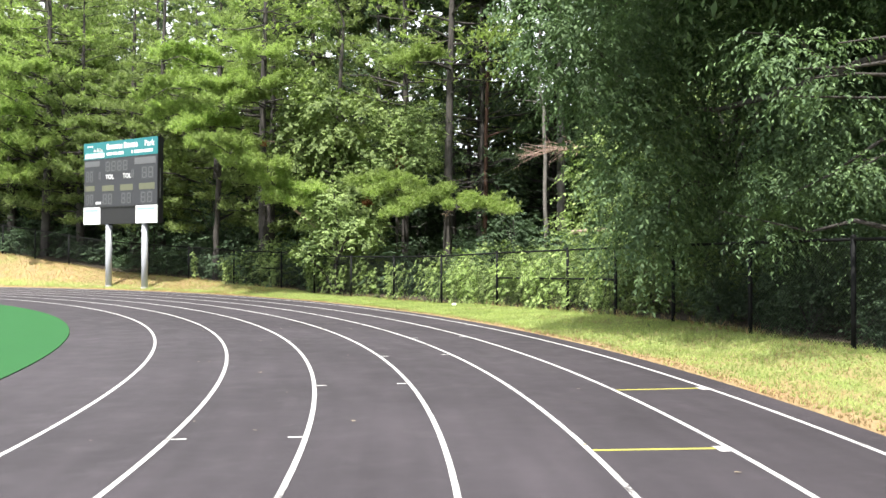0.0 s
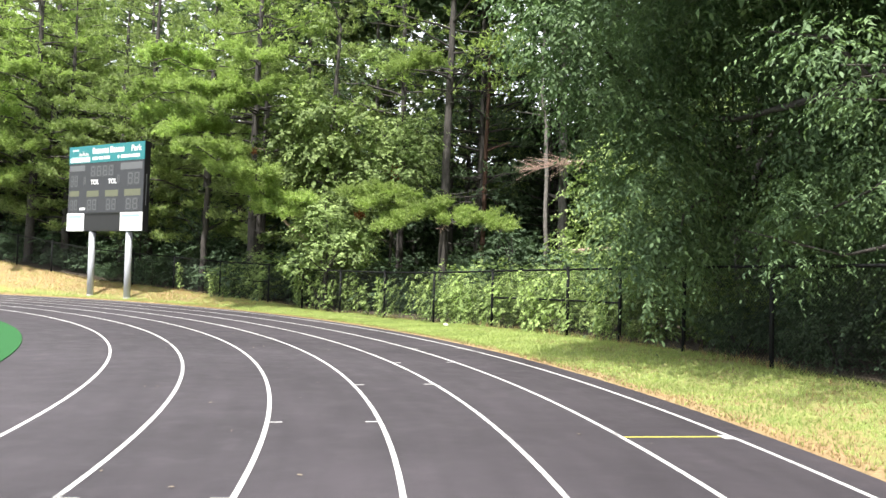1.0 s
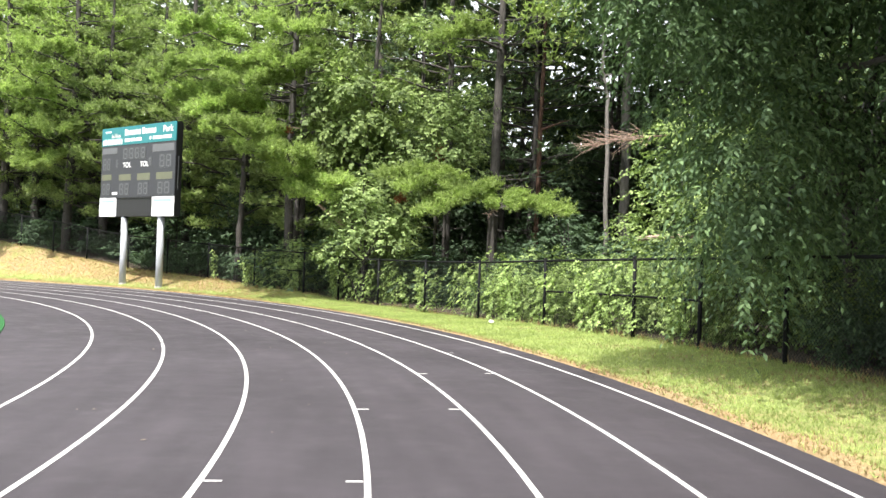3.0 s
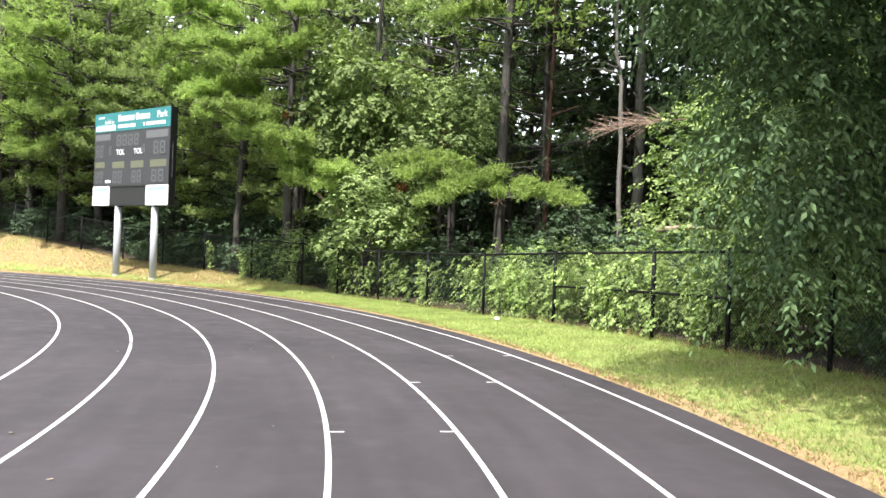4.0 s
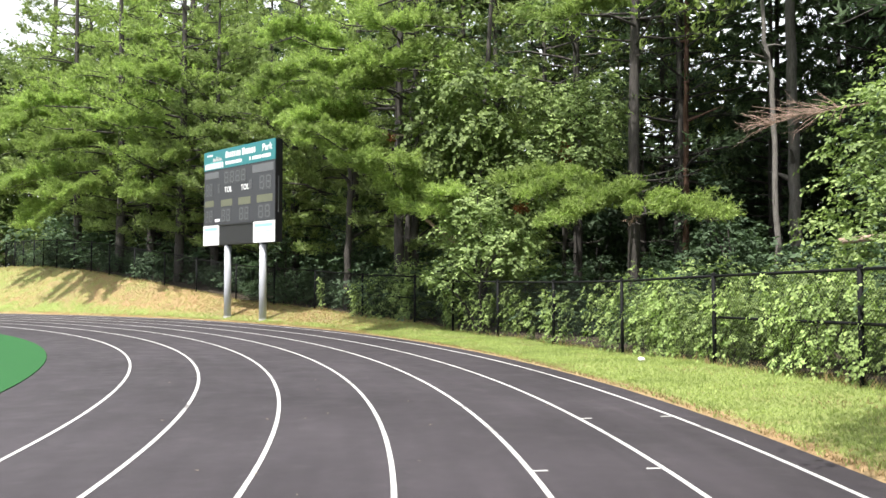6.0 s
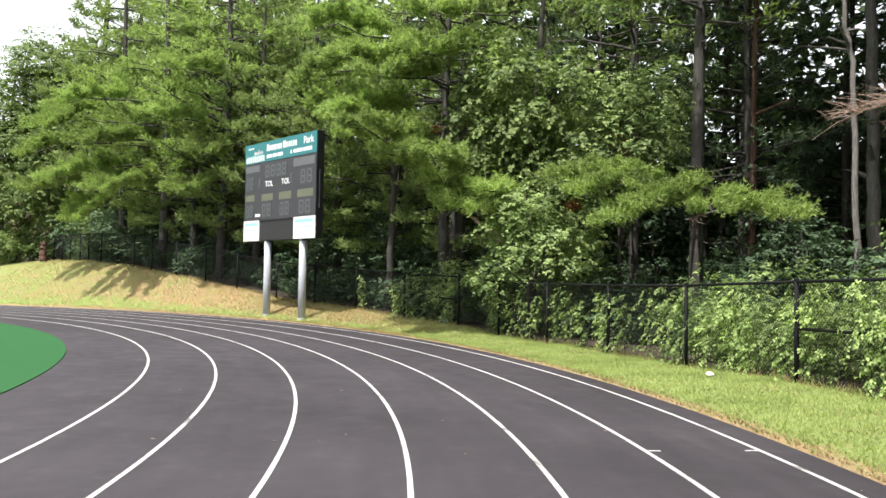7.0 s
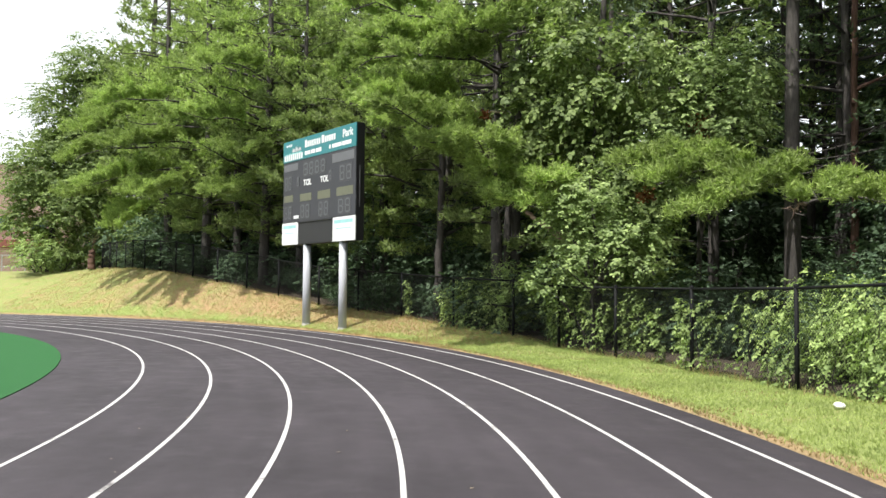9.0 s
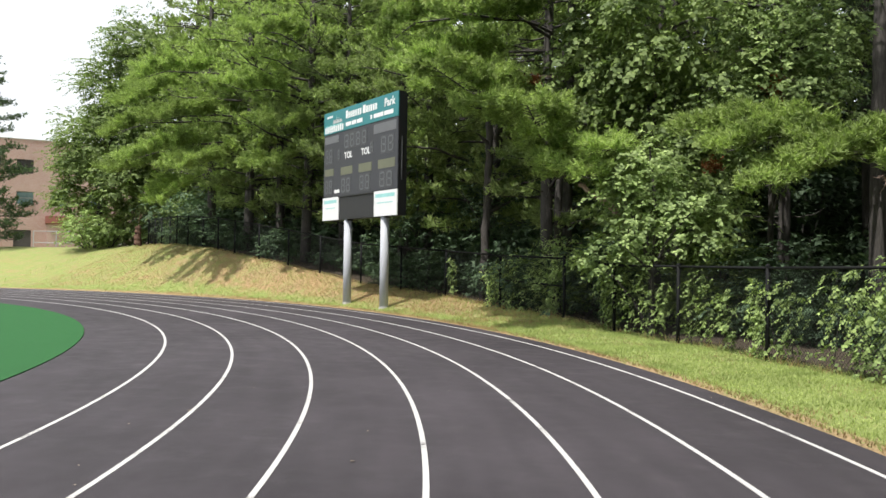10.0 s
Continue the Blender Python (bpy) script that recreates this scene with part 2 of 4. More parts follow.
def rod(a, b, r0, r1=None, sides=10):
    """A capped, tapered rod from a to b."""
    bm = bmesh.new()
    a, b = Vector(a), Vector(b)
    d = b - a
    m = Matrix.Translation((a + b) / 2) @ d.to_track_quat("Z", "Y").to_matrix().to_4x4()
    bmesh.ops.create_cone(bm, cap_ends=True, segments=sides, radius1=r0, radius2=r0 if r1 is None else r1, depth=d.length, matrix=m)
    return bm


def tube(points, radii, sides=6):
    """Vertices and quads of a tapered tube along points."""
    p = np.asarray(points, float)
    t = np.gradient(p, axis=0)
    t /= np.linalg.norm(t, axis=1)[:, None] + 1e-9
    ref = np.where(np.abs(t[:, 2:3]) > 0.9, [[1.0, 0, 0]], [[0, 0, 1.0]])
    s = np.cross(t, ref)
    s /= np.linalg.norm(s, axis=1)[:, None] + 1e-9
    u = np.cross(s, t)
    a = np.arange(sides) * 2 * np.pi / sides
    r = np.asarray(radii, float)[:, None, None]
    v = p[:, None] + r * (np.cos(a)[None, :, None] * s[:, None] + np.sin(a)[None, :, None] * u[:, None])
    n = len(p)
    i = np.arange(n - 1)[:, None] * sides
    k = np.arange(sides)[None]
    k2 = (k + 1) % sides
    f = np.stack([i + k, i + k2, i + sides + k2, i + sides + k], -1).reshape(-1, 4)
    return v.reshape(-1, 3), f


def merged(pieces):
    vs, fs, o = [], [], 0
    for v, f in pieces:
        vs.append(v)
        fs.append(np.asarray(f) + o)
        o += len(v)
    return np.concatenate(vs), np.concatenate(fs)


def unit(v):
    return v / (np.linalg.norm(v, axis=-1, keepdims=True) + 1e-9)


def leaves(g, c, size, up=0.5, droop=0.3, width=0.55):
    """One lozenge leaf at each centre: vertices and quads."""
    n = len(c)
    d = unit(g.normal(size=(n, 3)) * [1, 1, 0.55] - [0, 0, droop])
    nrm = unit(g.normal(size=(n, 3)) + [0, 0, up])
    s = unit(np.cross(d, nrm))
    w = np.cross(s, d)
    L = (size * g.uniform(0.65, 1.3, n))[:, None]
    fold = L * 0.1 * w
    v = np.stack([c, c + 0.45 * L * d + 0.5 * width * L * s + fold, c + L * d, c + 0.45 * L * d - 0.5 * width * L * s + fold], 1)
    return v.reshape(-1, 3), np.arange(4 * n).reshape(n, 4)


def tufts(g, c, d, length, blades=7, width=0.035, spread=0.62):
    """Bunches of needles: thin triangles that fan out from each centre along d."""
    n = len(c)
    c, d = np.repeat(c, blades, 0), np.repeat(d, blades, 0)
    way = unit(d + g.normal(size=(n * blades, 3)) * spread + [0, 0, 0.12])
    L = (length * g.uniform(0.7, 1.25, n * blades))[:, None]
    s = unit(np.cross(way, g.normal(size=(n * blades, 3)))) * width * 0.5
    v = np.stack([c - s, c + s, c + L * way], 1)
    return v.reshape(-1, 3), np.arange(3 * n * blades).reshape(-1, 3)


# ---- the plan of the bend ----
CX, CY, R0, LANE = -37.83, 3.89, 34.31, 1.22
A0, A1 = -9.0, 171.0                       # the bend, in degrees round its centre
EDGE_IN, EDGE_OUT = 32.68, 42.06


def bend(a, r):
    """The place at the angle a and the radius r, the straights carried on past the bend's ends."""
    k = min(max(a, A0), A1)
    x, y = CX + r * math.cos(radians(k)), CY + r * math.sin(radians(k))
    over = radians(a - k) * 38.0
    return x - over * math.sin(radians(k)), y + over * math.cos(radians(k))


def polar(a, r, z=0.0):
    return Vector((CX + r * math.cos(radians(a)), CY + r * math.sin(radians(a)), z))


FENCE_A = [-40, 0, 10, 17, 20, 24, 28, 32, 37, 44, 47, 52, 56, 64, 68, 71.5, 74.5, 77, 79, 86, 92, 96, 105, 150, 180]
FENCE_Z = [0.0, .15, .26, .25, .22, .18, .12, .03, .0, .03, .2, .31, .47, .80, 1.16, 1.54, 1.82, 2.07, 2.25, 2.6, 2.72, 2.75, 2.6, 2.4, 1.0]
FENCE_R = [44.8] * 18 + [45.1, 47.2, 50.7, 53.7, 57.7, 57.7, 57.7]


def fence_z(a):
    return float(np.interp(a, FENCE_A, FENCE_Z))


def fence_r(a):
    return float(np.interp(a, FENCE_A, FENCE_R))


def ground_z(a, r):
    f, z = fence_r(a), fence_z(a)
    if r <= EDGE_OUT:
        return -0.04
    k = min((r - EDGE_OUT) / (f - EDGE_OUT), 1.0)
    k = k * k * (3 - 2 * k) * 0.5 + k * 0.5
    bump = 0.05 * noise.noise((r * 0.6, a * 0.35, 0)) * min(1, (r - EDGE_OUT) * 2)
    return 0.015 + z * k + bump + max(0.0, min(r - f, 60)) * 0.012


def at_ground(x, y):
    r, a = math.hypot(x - CX, y - CY), math.degrees(math.atan2(y - CY, x - CX))
    return ground_z(a, r)


def strip(name, mat, a_from, a_to, r_from, r_to, z, parent=None, step=0.75, thick=0.004, label=""):
    n = max(1, int(math.ceil((a_to - a_from) / step)))
    bm = bmesh.new()
    rows = []
    for i in range(n + 1):
        a = a_from + (a_to - a_from) * i / n
        (x0, y0), (x1, y1) = bend(a, r_from), bend(a, r_to)
        rows.append([bm.verts.new(p) for p in ((x0, y0, z - thick), (x0, y0, z), (x1, y1, z), (x1, y1, z - thick))])
    for p, q in zip(rows, rows[1:]):
        for k in range(3):
            bm.faces.new((p[k], p[k + 1], q[k + 1], q[k]))
    for p in (rows[0], rows[-1]):
        bm.faces.new(p)
    bmesh.ops.recalc_face_normals(bm, faces=bm.faces)
    return part(name, bm, mat, parent, label)


# ---- ground ----
def build_ground():
    radii = [0, 16, 30, 40, 41.9, 42.06, 42.2, 42.35, 42.55, 42.8, 43.1, 43.5, 43.8, 44.1, 44.4, 44.75, 45.1, 45.5, 46, 46.7, 47.5, 48.5, 50, 52, 54, 56, 58, 61, 65, 70, 80, 95, 120, 170, 300, 800, 2500]
    steps = 360
    v, dry, wood = [], [], []
    for r in radii:
        for i in range(steps):
            a = i * 360 / steps - 180
            p = polar(a, r, ground_z(a, r) if r > EDGE_OUT else -0.04)
            v.append(p)
            edge = math.exp(-((r - EDGE_OUT) / 0.22) ** 2) * 0.6
            bank = float(np.interp(a, [-30, 0, 8, 18, 25, 42, 47, 55, 70, 80, 90, 110], [0.25, 0.3, 0.25, 0.12, 0.03, 0.05, 0.2, 0.42, 0.42, 0.3, 0.22, 0.15]))
            if a > 42:
                bank *= min(1, max(0.25, (r - 42.3) / 0.8))
            dry.append(edge + bank)
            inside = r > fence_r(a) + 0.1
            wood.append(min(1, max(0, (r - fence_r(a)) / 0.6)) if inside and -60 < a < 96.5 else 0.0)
    n = len(radii)
    i = np.arange(n - 1)[:, None] * steps
    k = np.arange(steps)[None]
    f = np.stack([i + k, i + steps + k, i + steps + (k + 1) % steps, i + (k + 1) % steps], -1).reshape(-1, 4)
    me = np_mesh("ground", v, f)
    for key, vals in (("dry", dry), ("wood", wood)):
        at = me.attributes.new(key, "FLOAT", "POINT")
        at.data.foreach_set("value", np.asarray(vals, np.float32))
    for p in me.polygons:
        p.use_smooth = True
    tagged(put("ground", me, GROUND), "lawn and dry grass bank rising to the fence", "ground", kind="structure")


def build_track():
    track = tagged(strip("track", TRACK, -150, 250, EDGE_IN, EDGE_OUT, 0.0, thick=0.12), "dark grey rubberised running track", "running track", kind="structure")
    for k in range(7):
        r = R0 + LANE * k
        strip("lane_line", WHITE_LINE, -150, 250, r - 0.025, r + 0.025, 0.004, track)
    for k, a in enumerate((5.35, 9.95, 14.35, 18.5, 22.25)):
        r = R0 + LANE * (k + 1)
        w = 1.25 / r
        strip("tick_mark", WHITE_LINE, a - w, a + w * 0.6, r + 0.03, r + 0.16, 0.004, track)
        strip("tick_mark", WHITE_LINE, a - w, a + w * 0.6, r + LANE - 0.16, r + LANE - 0.03, 0.004, track)
    for k, a in ((4, 4.3), (5, 8.62)):
        r = R0 + LANE * k
        strip("exchange_line", YELLOW_LINE, a - 0.03, a + 0.03, r + 0.03, r + LANE - 0.12, 0.004, track)
        strip("end_block", WHITE_LINE, a - 0.16, a + 0.10, r + LANE - 0.12, r + LANE - 0.03, 0.0045, track)
    strip("infield_turf", TURF, -150, 250, 2.0, EDGE_IN - 0.01, 0.012, None, thick=0.05)
    tagged(bpy.data.objects["infield_turf"], "bright green artificial turf infield", "turf", kind="structure")


build_ground()
build_track()


# ---- fence ----
POSTS = [-2.4, 0.8, 4.0, 7.3, 10.6, 14.0, 17.3, 20.3, 23.2, 28.1, 32.5, 36.6, 40.5, 44.0, 47.2, 51.9, 56.4, 60.4, 64.2, 68.2, 71.4, 74.4, 76.9, 79.2, 82.0, 84.6, 87.0, 89.2, 91.4, 93.4, 95.4]
MIDRAIL = {20.3, 23.2, 47.2}
FENCE_H = 1.70


def build_fence():
    fence = thing("fence", (0, 0, 0), "black vinyl chain-link fence with vines along the wood", "fence")
    feet = [polar(a, fence_r(a), fence_z(a)) for a in POSTS]
    for a, p in zip(POSTS, feet):
        bm = rod(p - Vector((0, 0, 0.3)), p + Vector((0, 0, FENCE_H - 0.02)), 0.04, sides=10)
        bmesh.ops.create_uvsphere(bm, u_segments=8, v_segments=5, radius=0.047, matrix=Matrix.Translation(p + Vector((0, 0, FENCE_H + 0.0))))
        part("post", bm, BLACK_VINYL, fence, smooth=True)
    for a, p, q in zip(POSTS, feet, feet[1:]):
        up = Vector((0, 0, FENCE_H - 0.03))
        part("top_rail", rod(p + up, q + up, 0.026, sides=8), BLACK_VINYL, fence, smooth=True)
        if a in MIDRAIL:
            mid = Vector((0, 0, FENCE_H * 0.53))
            part("middle_rail", rod(p + mid, q + mid, 0.024, sides=8), BLACK_VINYL, fence, smooth=True)
        d = (q - p)
        along, h = math.hypot(d.x, d.y), FENCE_H - 0.04
        step = 0.075
        pieces = []
        s0 = -h
        while s0 < along:
            for sign in (1, -1):
                a0, a1 = max(s0, 0.0), min(s0 + h, along)
                if a1 - a0 > 0.02:
                    t0, t1 = a0 - s0, a1 - s0
                    z0, z1 = (t0, t1) if sign > 0 else (h - t0, h - t1)
                    pa, pb = p + d * (a0 / along), p + d * (a1 / along)
                    pieces.append(tube([(pa.x, pa.y, pa.z + z0), (pb.x, pb.y, pb.z + z1)], [0.0026, 0.0026], 3))
            s0 += step
        v, f = merged(pieces)
        put("wire_mesh", np_mesh("wire_mesh", v, f), WIRE, fence)


build_fence()


# ---- scoreboard ----
def text_part(words, size, mat, m, parent, name):
    cu = bpy.data.curves.new(name, "FONT")
    cu.body, cu.size, cu.extrude, cu.align_x, cu.align_y = words, size, 0.003, "CENTER", "CENTER"
    cu.offset = size * 0.025
    ob = new("text_tmp", cu)
    me = bpy.data.meshes.new_from_object(ob.evaluated_get(bpy.context.evaluated_depsgraph_get()))
    bpy.data.objects.remove(ob)
    me.name = name
    me.transform(m)
    return put(name, me, mat, parent)


def build_scoreboard():
    left, right = Vector((-18.82, 42.06, 0)), Vector((-13.92, 39.14, 0))
    ax = (right - left)
    W, H, Z = ax.length, 4.24, 3.32
    yaw = math.degrees(math.atan2(ax.y, ax.x))
    sb = thing("scoreboard", pose(left.x, left.y, 0, 0, 0, yaw), "dark grey electronic scoreboard with teal banner on two steel posts", "scoreboard")
    # local: x along the front, y into the wood, z up
    cabinet = part("cabinet", boxed(0, W, 0, 0.34, Z, Z + H, bevel=0.015), BOARD_SIDE, sb, "black sheet-metal cabinet")

    def px(u):
        return u * W

    def pz(v):
        return Z + H * (1 - v)

    def plate(name, u0, u1, v0, v1, mat, depth=0.02, parent=sb, label="", bevel=0.006):
        return part(name, boxed(px(u0), px(u1), -depth, 0.01, pz(v1), pz(v0), bevel=bevel), mat, parent, label)

    face = plate("face_panel", 0.004, 0.996, 0.206, 0.785, BOARD, 0.012, label="dark grey front panel")
    banner = plate("banner", 0.0, 1.0, 0.0, 0.203, TEAL, 0.025, label="teal banner with white lettering")
    part("side_trim", boxed(W, W + 0.012, 0.12, 0.16, Z + 1.2, Z + 2.7), PLATE, sb)
    lower = plate("lower_panel", 0.245, 0.715, 0.80, 0.985, BOARD_SIDE, 0.008, label="black louvred lower panel")
    plate("ledge", 0.24, 0.72, 0.785, 0.80, BOARD_SIDE, 0.06)
    for u0, u1 in ((0.0, 0.24), (0.72, 1.0)):
        w = plate("sponsor_panel", u0, u1, 0.79, 1.0, WHITE, 0.03, label="white panel with pale teal print")
        plate("print_bar", u0 + 0.02, u1 - 0.03, 0.815, 0.845, PALE_TEAL, 0.033, w, bevel=0)
        plate("print_bar", u0 + 0.04, u1 - 0.05, 0.885, 0.893, PALE_TEAL, 0.0325, w, bevel=0)
    for u0, u1, v0, v1, mat in ((0.012, 0.225, 0.226, 0.292, PLATE), (0.70, 0.975, 0.226, 0.305, PLATE), (0.018, 0.155, 0.525, 0.59, OLIVE), (0.26, 0.425, 0.53, 0.60, OLIVE), (0.51, 0.68, 0.53, 0.605, OLIVE), (0.76, 0.965, 0.53, 0.605, OLIVE)):
        plate("name_plate", u0, u1, v0, v1, mat, 0.02)
    plate("label_plate", 0.17, 0.245, 0.725, 0.755, WHITE, 0.02)

    def digit(u0, u1, v0, v1, parent):
        w, h = px(u1) - px(u0), pz(v0) - pz(v1)
        t = 0.13 * w + 0.02
        x0, x1, z0, z1 = px(u0), px(u1), pz(v1), pz(v0)
        zm = (z0 + z1) / 2
        for a in ((x0 + t, x1 - t, z1 - t, z1), (x0 + t, x1 - t, zm - t / 2, zm + t / 2), (x0 + t, x1 - t, z0, z0 + t), (x0, x0 + t, zm + t / 4, z1 - t / 2), (x1 - t, x1, zm + t / 4, z1 - t / 2), (x0, x0 + t, z0 + t / 2, zm - t / 4), (x1 - t, x1, z0 + t / 2, zm - t / 4)):
            part("segment", boxed(a[0], a[1], -0.028, -0.012, a[2], a[3]), DIGIT, parent)

    for u0, u1, v0, v1, n in ((0.30, 0.62, 0.232, 0.375, 4), (0.025, 0.14, 0.335, 0.485, 2), (0.79, 0.955, 0.33, 0.485, 2), (0.21, 0.25, 0.355, 0.46, 1), (0.655, 0.70, 0.355, 0.46, 1), (0.025, 0.145, 0.62, 0.765, 2), (0.265, 0.41, 0.62, 0.77, 2), (0.52, 0.665, 0.62, 0.77, 2), (0.775, 0.945, 0.62, 0.77, 2)):
        win = plate("digit_window", u0, u1, v0, v1, SEGMENT, 0.018, label="unlit seven-segment display")
        s = (u1 - u0) / n
        for i in range(n):
            digit(u0 + s * (i + 0.14), u0 + s * (i + 0.86), v0 + 0.012, v1 - 0.012, win)
    for u in (0.365, 0.60):
        text_part("TOL", 0.33, WHITE, pose(px(u), -0.018, pz(0.432), 90, 0, 0), face, "lettering")
    # the banner: a mark, the place's name as bars, and two short lines
    text_part("Park", 0.40, WHITE, pose(px(0.895), -0.029, pz(0.07), 90, 0, 0), banner, "lettering")
    x = 0.325
    for w in (0.028, 0.02, 0.02, 0.02, 0.017, 0.012, 0.02, 0.02, 0.0, 0.036, 0.022, 0.018, 0.022, 0.022, 0.022):
        if w:
            tall = 0.03 if w in (0.028, 0.036) else 0.045
            plate("name_bar", x, x + w, tall, 0.10, WHITE, 0.029, banner, bevel=0)
        x += w + (0.008 if w else 0.012)
    for u0, u1 in ((0.325, 0.40), (0.41, 0.47), (0.48, 0.555), (0.66, 0.68), (0.70, 0.82), (0.83, 0.94)):
        plate("small_bar", u0, u1, 0.135, 0.17, WHITE, 0.029, banner, bevel=0)
    for u0, u1, v0, v1 in ((0.05, 0.14, 0.035, 0.055), (0.02, 0.30, 0.135, 0.19)):
        n = max(3, int((u1 - u0) / 0.03))
        for i in range(n):
            plate("mark_bar", u0 + (u1 - u0) * i / n, u0 + (u1 - u0) * (i + 0.72) / n, v0, v1, WHITE, 0.029, banner, bevel=0)
    for u, s in ((0.16, 0.045), (0.205, 0.06), (0.25, 0.04)):
        bm = bmesh.new()
        vs = [bm.verts.new((px(u + du), -0.03, pz(v))) for du, v in ((-0.025, 0.115), (-0.012, 0.115 - s), (0.0, 0.09), (0.012, 0.115 - s * 0.8), (0.025, 0.115))]
        bm.faces.new(vs)
        bmesh.ops.solidify(bm, geom=bm.faces[:], thickness=0.004)
        part("mark_shape", bm, WHITE, banner)
    for i in range(5):
        plate("mark_bar", 0.035 + 0.05 * i, 0.075 + 0.05 * i, 0.123, 0.135, PALE_TEAL, 0.029, banner, bevel=0)
    for u in (0.315, 0.80):
        x = px(u)
        foot = pose(left.x, left.y, 0, 0, 0, yaw) @ Vector((x, 0.2, 0))
        z = at_ground(foot.x, foot.y)
        part("steel_post", rod((x, 0.18, z - 0.4), (x, 0.18, Z + 0.02), 0.155, sides=28), GALV, sb, "galvanised round steel post", smooth=True)
        part("base_collar", rod((x, 0.18, z - 0.1), (x, 0.18, z + 0.05), 0.18, 0.17, sides=24), CONCRETE, sb)
        part("mounting_bracket", boxed(x - 0.2, x + 0.2, 0.06, 0.3, Z - 0.05, Z + 0.01, bevel=0.01), BOARD_SIDE, sb)


build_scoreboard()


# ---- trees ----
def limb_path(g, base, tip, sag, n=6):
    t = np.linspace(0, 1, n)[:, None]
    p = base + (tip - base) * t
    p[:, 2] += sag * np.sin(np.pi * t[:, 0])
    wob = g.normal(size=(n, 3)) * 0.04 * np.linalg.norm(tip - base)
    wob[0] = 0
    return p + wob * t * 0.6


def pine_limb(g, base, tip, sag, width, r0, dense=1.0, start=0.42):
    """One bough: its wood, and bunches of needles on flat sprays of twigs."""
    path = limb_path(g, base, tip, sag)
    L = np.linalg.norm(tip - base)
    wood = [tube(path, np.linspace(r0, r0 * 0.25, len(path)), 4)]
    ahead = unit((tip - base) * [1, 1, 0.4])
    side = unit(np.cross(ahead, [0, 0, 1.0]))
    cs, ds = [], []
    n_tw = max(4, int(L * 4.2 * dense))
    for i in range(n_tw):
        t = start + (1 - start) * (i + g.uniform(0, 1)) / n_tw
        k = t * (len(path) - 1)
        j = min(int(k), len(path) - 2)
        p = path[j] + (path[j + 1] - path[j]) * (k - j)
        s = 1 if i % 2 else -1
        way = unit(ahead * g.uniform(0.4, 1.0) + side * s * g.uniform(0.5, 1.1) + np.array([0, 0, g.uniform(-0.05, 0.3)]))
        tl = width * g.uniform(0.45, 1.1) * (1.1 - 0.55 * abs(2 * t - 1.1))
        m = max(3, int(tl * 8.5 * dense))
        q = np.linspace(0.5, 1, m)[:, None]
        pts = p + way * tl * q + g.normal(size=(m, 3)) * [0.10, 0.10, 0.07]
        pts[:, 2] += 0.22 * tl * q[:, 0] ** 2
        cs.append(pts)
        ds.append(np.repeat(unit(way + [0, 0, 0.45])[None], m, 0))
        if i % 3 == 0:
            wood.append(tube([p, p + way * tl * 0.8], [r0 * 0.22, r0 * 0.1], 3))
    return wood, np.concatenate(cs), np.concatenate(ds)


def pine_meshes(seed, height, base, spread, per_whorl=5, whorl=0.75, dense=1.0, trunk_r=0.24, dead=10, lean=0.0):
    g = np.random.default_rng(seed)
    n = 14
    t = np.linspace(0, 1, n)
    tp = np.stack([lean * t * height + 0.12 * np.sin(t * 4 + seed), 0.12 * np.cos(t * 3.1 + seed) - 0.12 * math.cos(seed), t * height - 0.3 * (t == 0)], 1)
    trunk = tube(tp, trunk_r * (1 - t) ** 0.75 + 0.03, 8)
    wood, cs, ds = [], [], []

    def on_trunk(z):
        return np.array([np.interp(z, tp[:, 2], tp[:, 0]), np.interp(z, tp[:, 2], tp[:, 1]), z])

    z = base
    while z < height - 0.5:
        f = (z - base) / (height - base)
        reach = spread * (0.75 + 0.35 * math.sin(math.pi * min(1, f * 1.6))) * (1 - f) ** 0.6 + 0.35
        a0 = g.uniform(0, 6.28)
        for i in range(per_whorl):
            if g.uniform() < 0.14:
                continue
            a = a0 + 6.283 * i / per_whorl + g.normal() * 0.3
            L = reach * g.uniform(0.55, 1.15)
            b = on_trunk(z + g.uniform(-0.2, 0.2))
            tip = b + np.array([math.cos(a) * L, math.sin(a) * L, L * g.uniform(-0.08, 0.28)])
            w, c, d = pine_limb(g, b, tip, L * g.uniform(-0.05, 0.06), 0.30 * L + 0.35, 0.02 + 0.012 * L, dense)
            wood += w
            cs.append(c)
            ds.append(d)
        z += whorl * g.uniform(0.8, 1.25)
    for i in range(dead):
        zz = g.uniform(1.2, base + 2)
        a = g.uniform(0, 6.28)
        L = g.uniform(0.5, 2.0)
        b = on_trunk(zz)
        wood.append(tube(limb_path(g, b, b + np.array([math.cos(a) * L, math.sin(a) * L, g.uniform(-0.3, 0.3)]), -0.1, 4), [0.022, 0.017, 0.012, 0.006], 4))
    v, f = tufts(g, np.concatenate(cs), np.concatenate(ds), 0.25, 4, 0.078, 0.8)
    return np_mesh("trunk", *merged([trunk] + wood)), np_mesh("crown", v, f)


def stand_tree(name, meshes, mats, at, turn, size, label, category="tree", group="", names=("trunk", "crown")):
    t = thing(name, pose(at[0], at[1], at[2], 0, 0, turn) @ Matrix.Scale(size, 4), label, category, group)
    for nm, me, mat in zip(names, meshes, mats):
        put(nm, me, mat, t)
    for p in meshes[0].polygons:
        p.use_smooth = True
    return t


def seat(a, r):
    p = polar(a, r)
    return (p.x, p.y, ground_z(a, r) - 0.05)


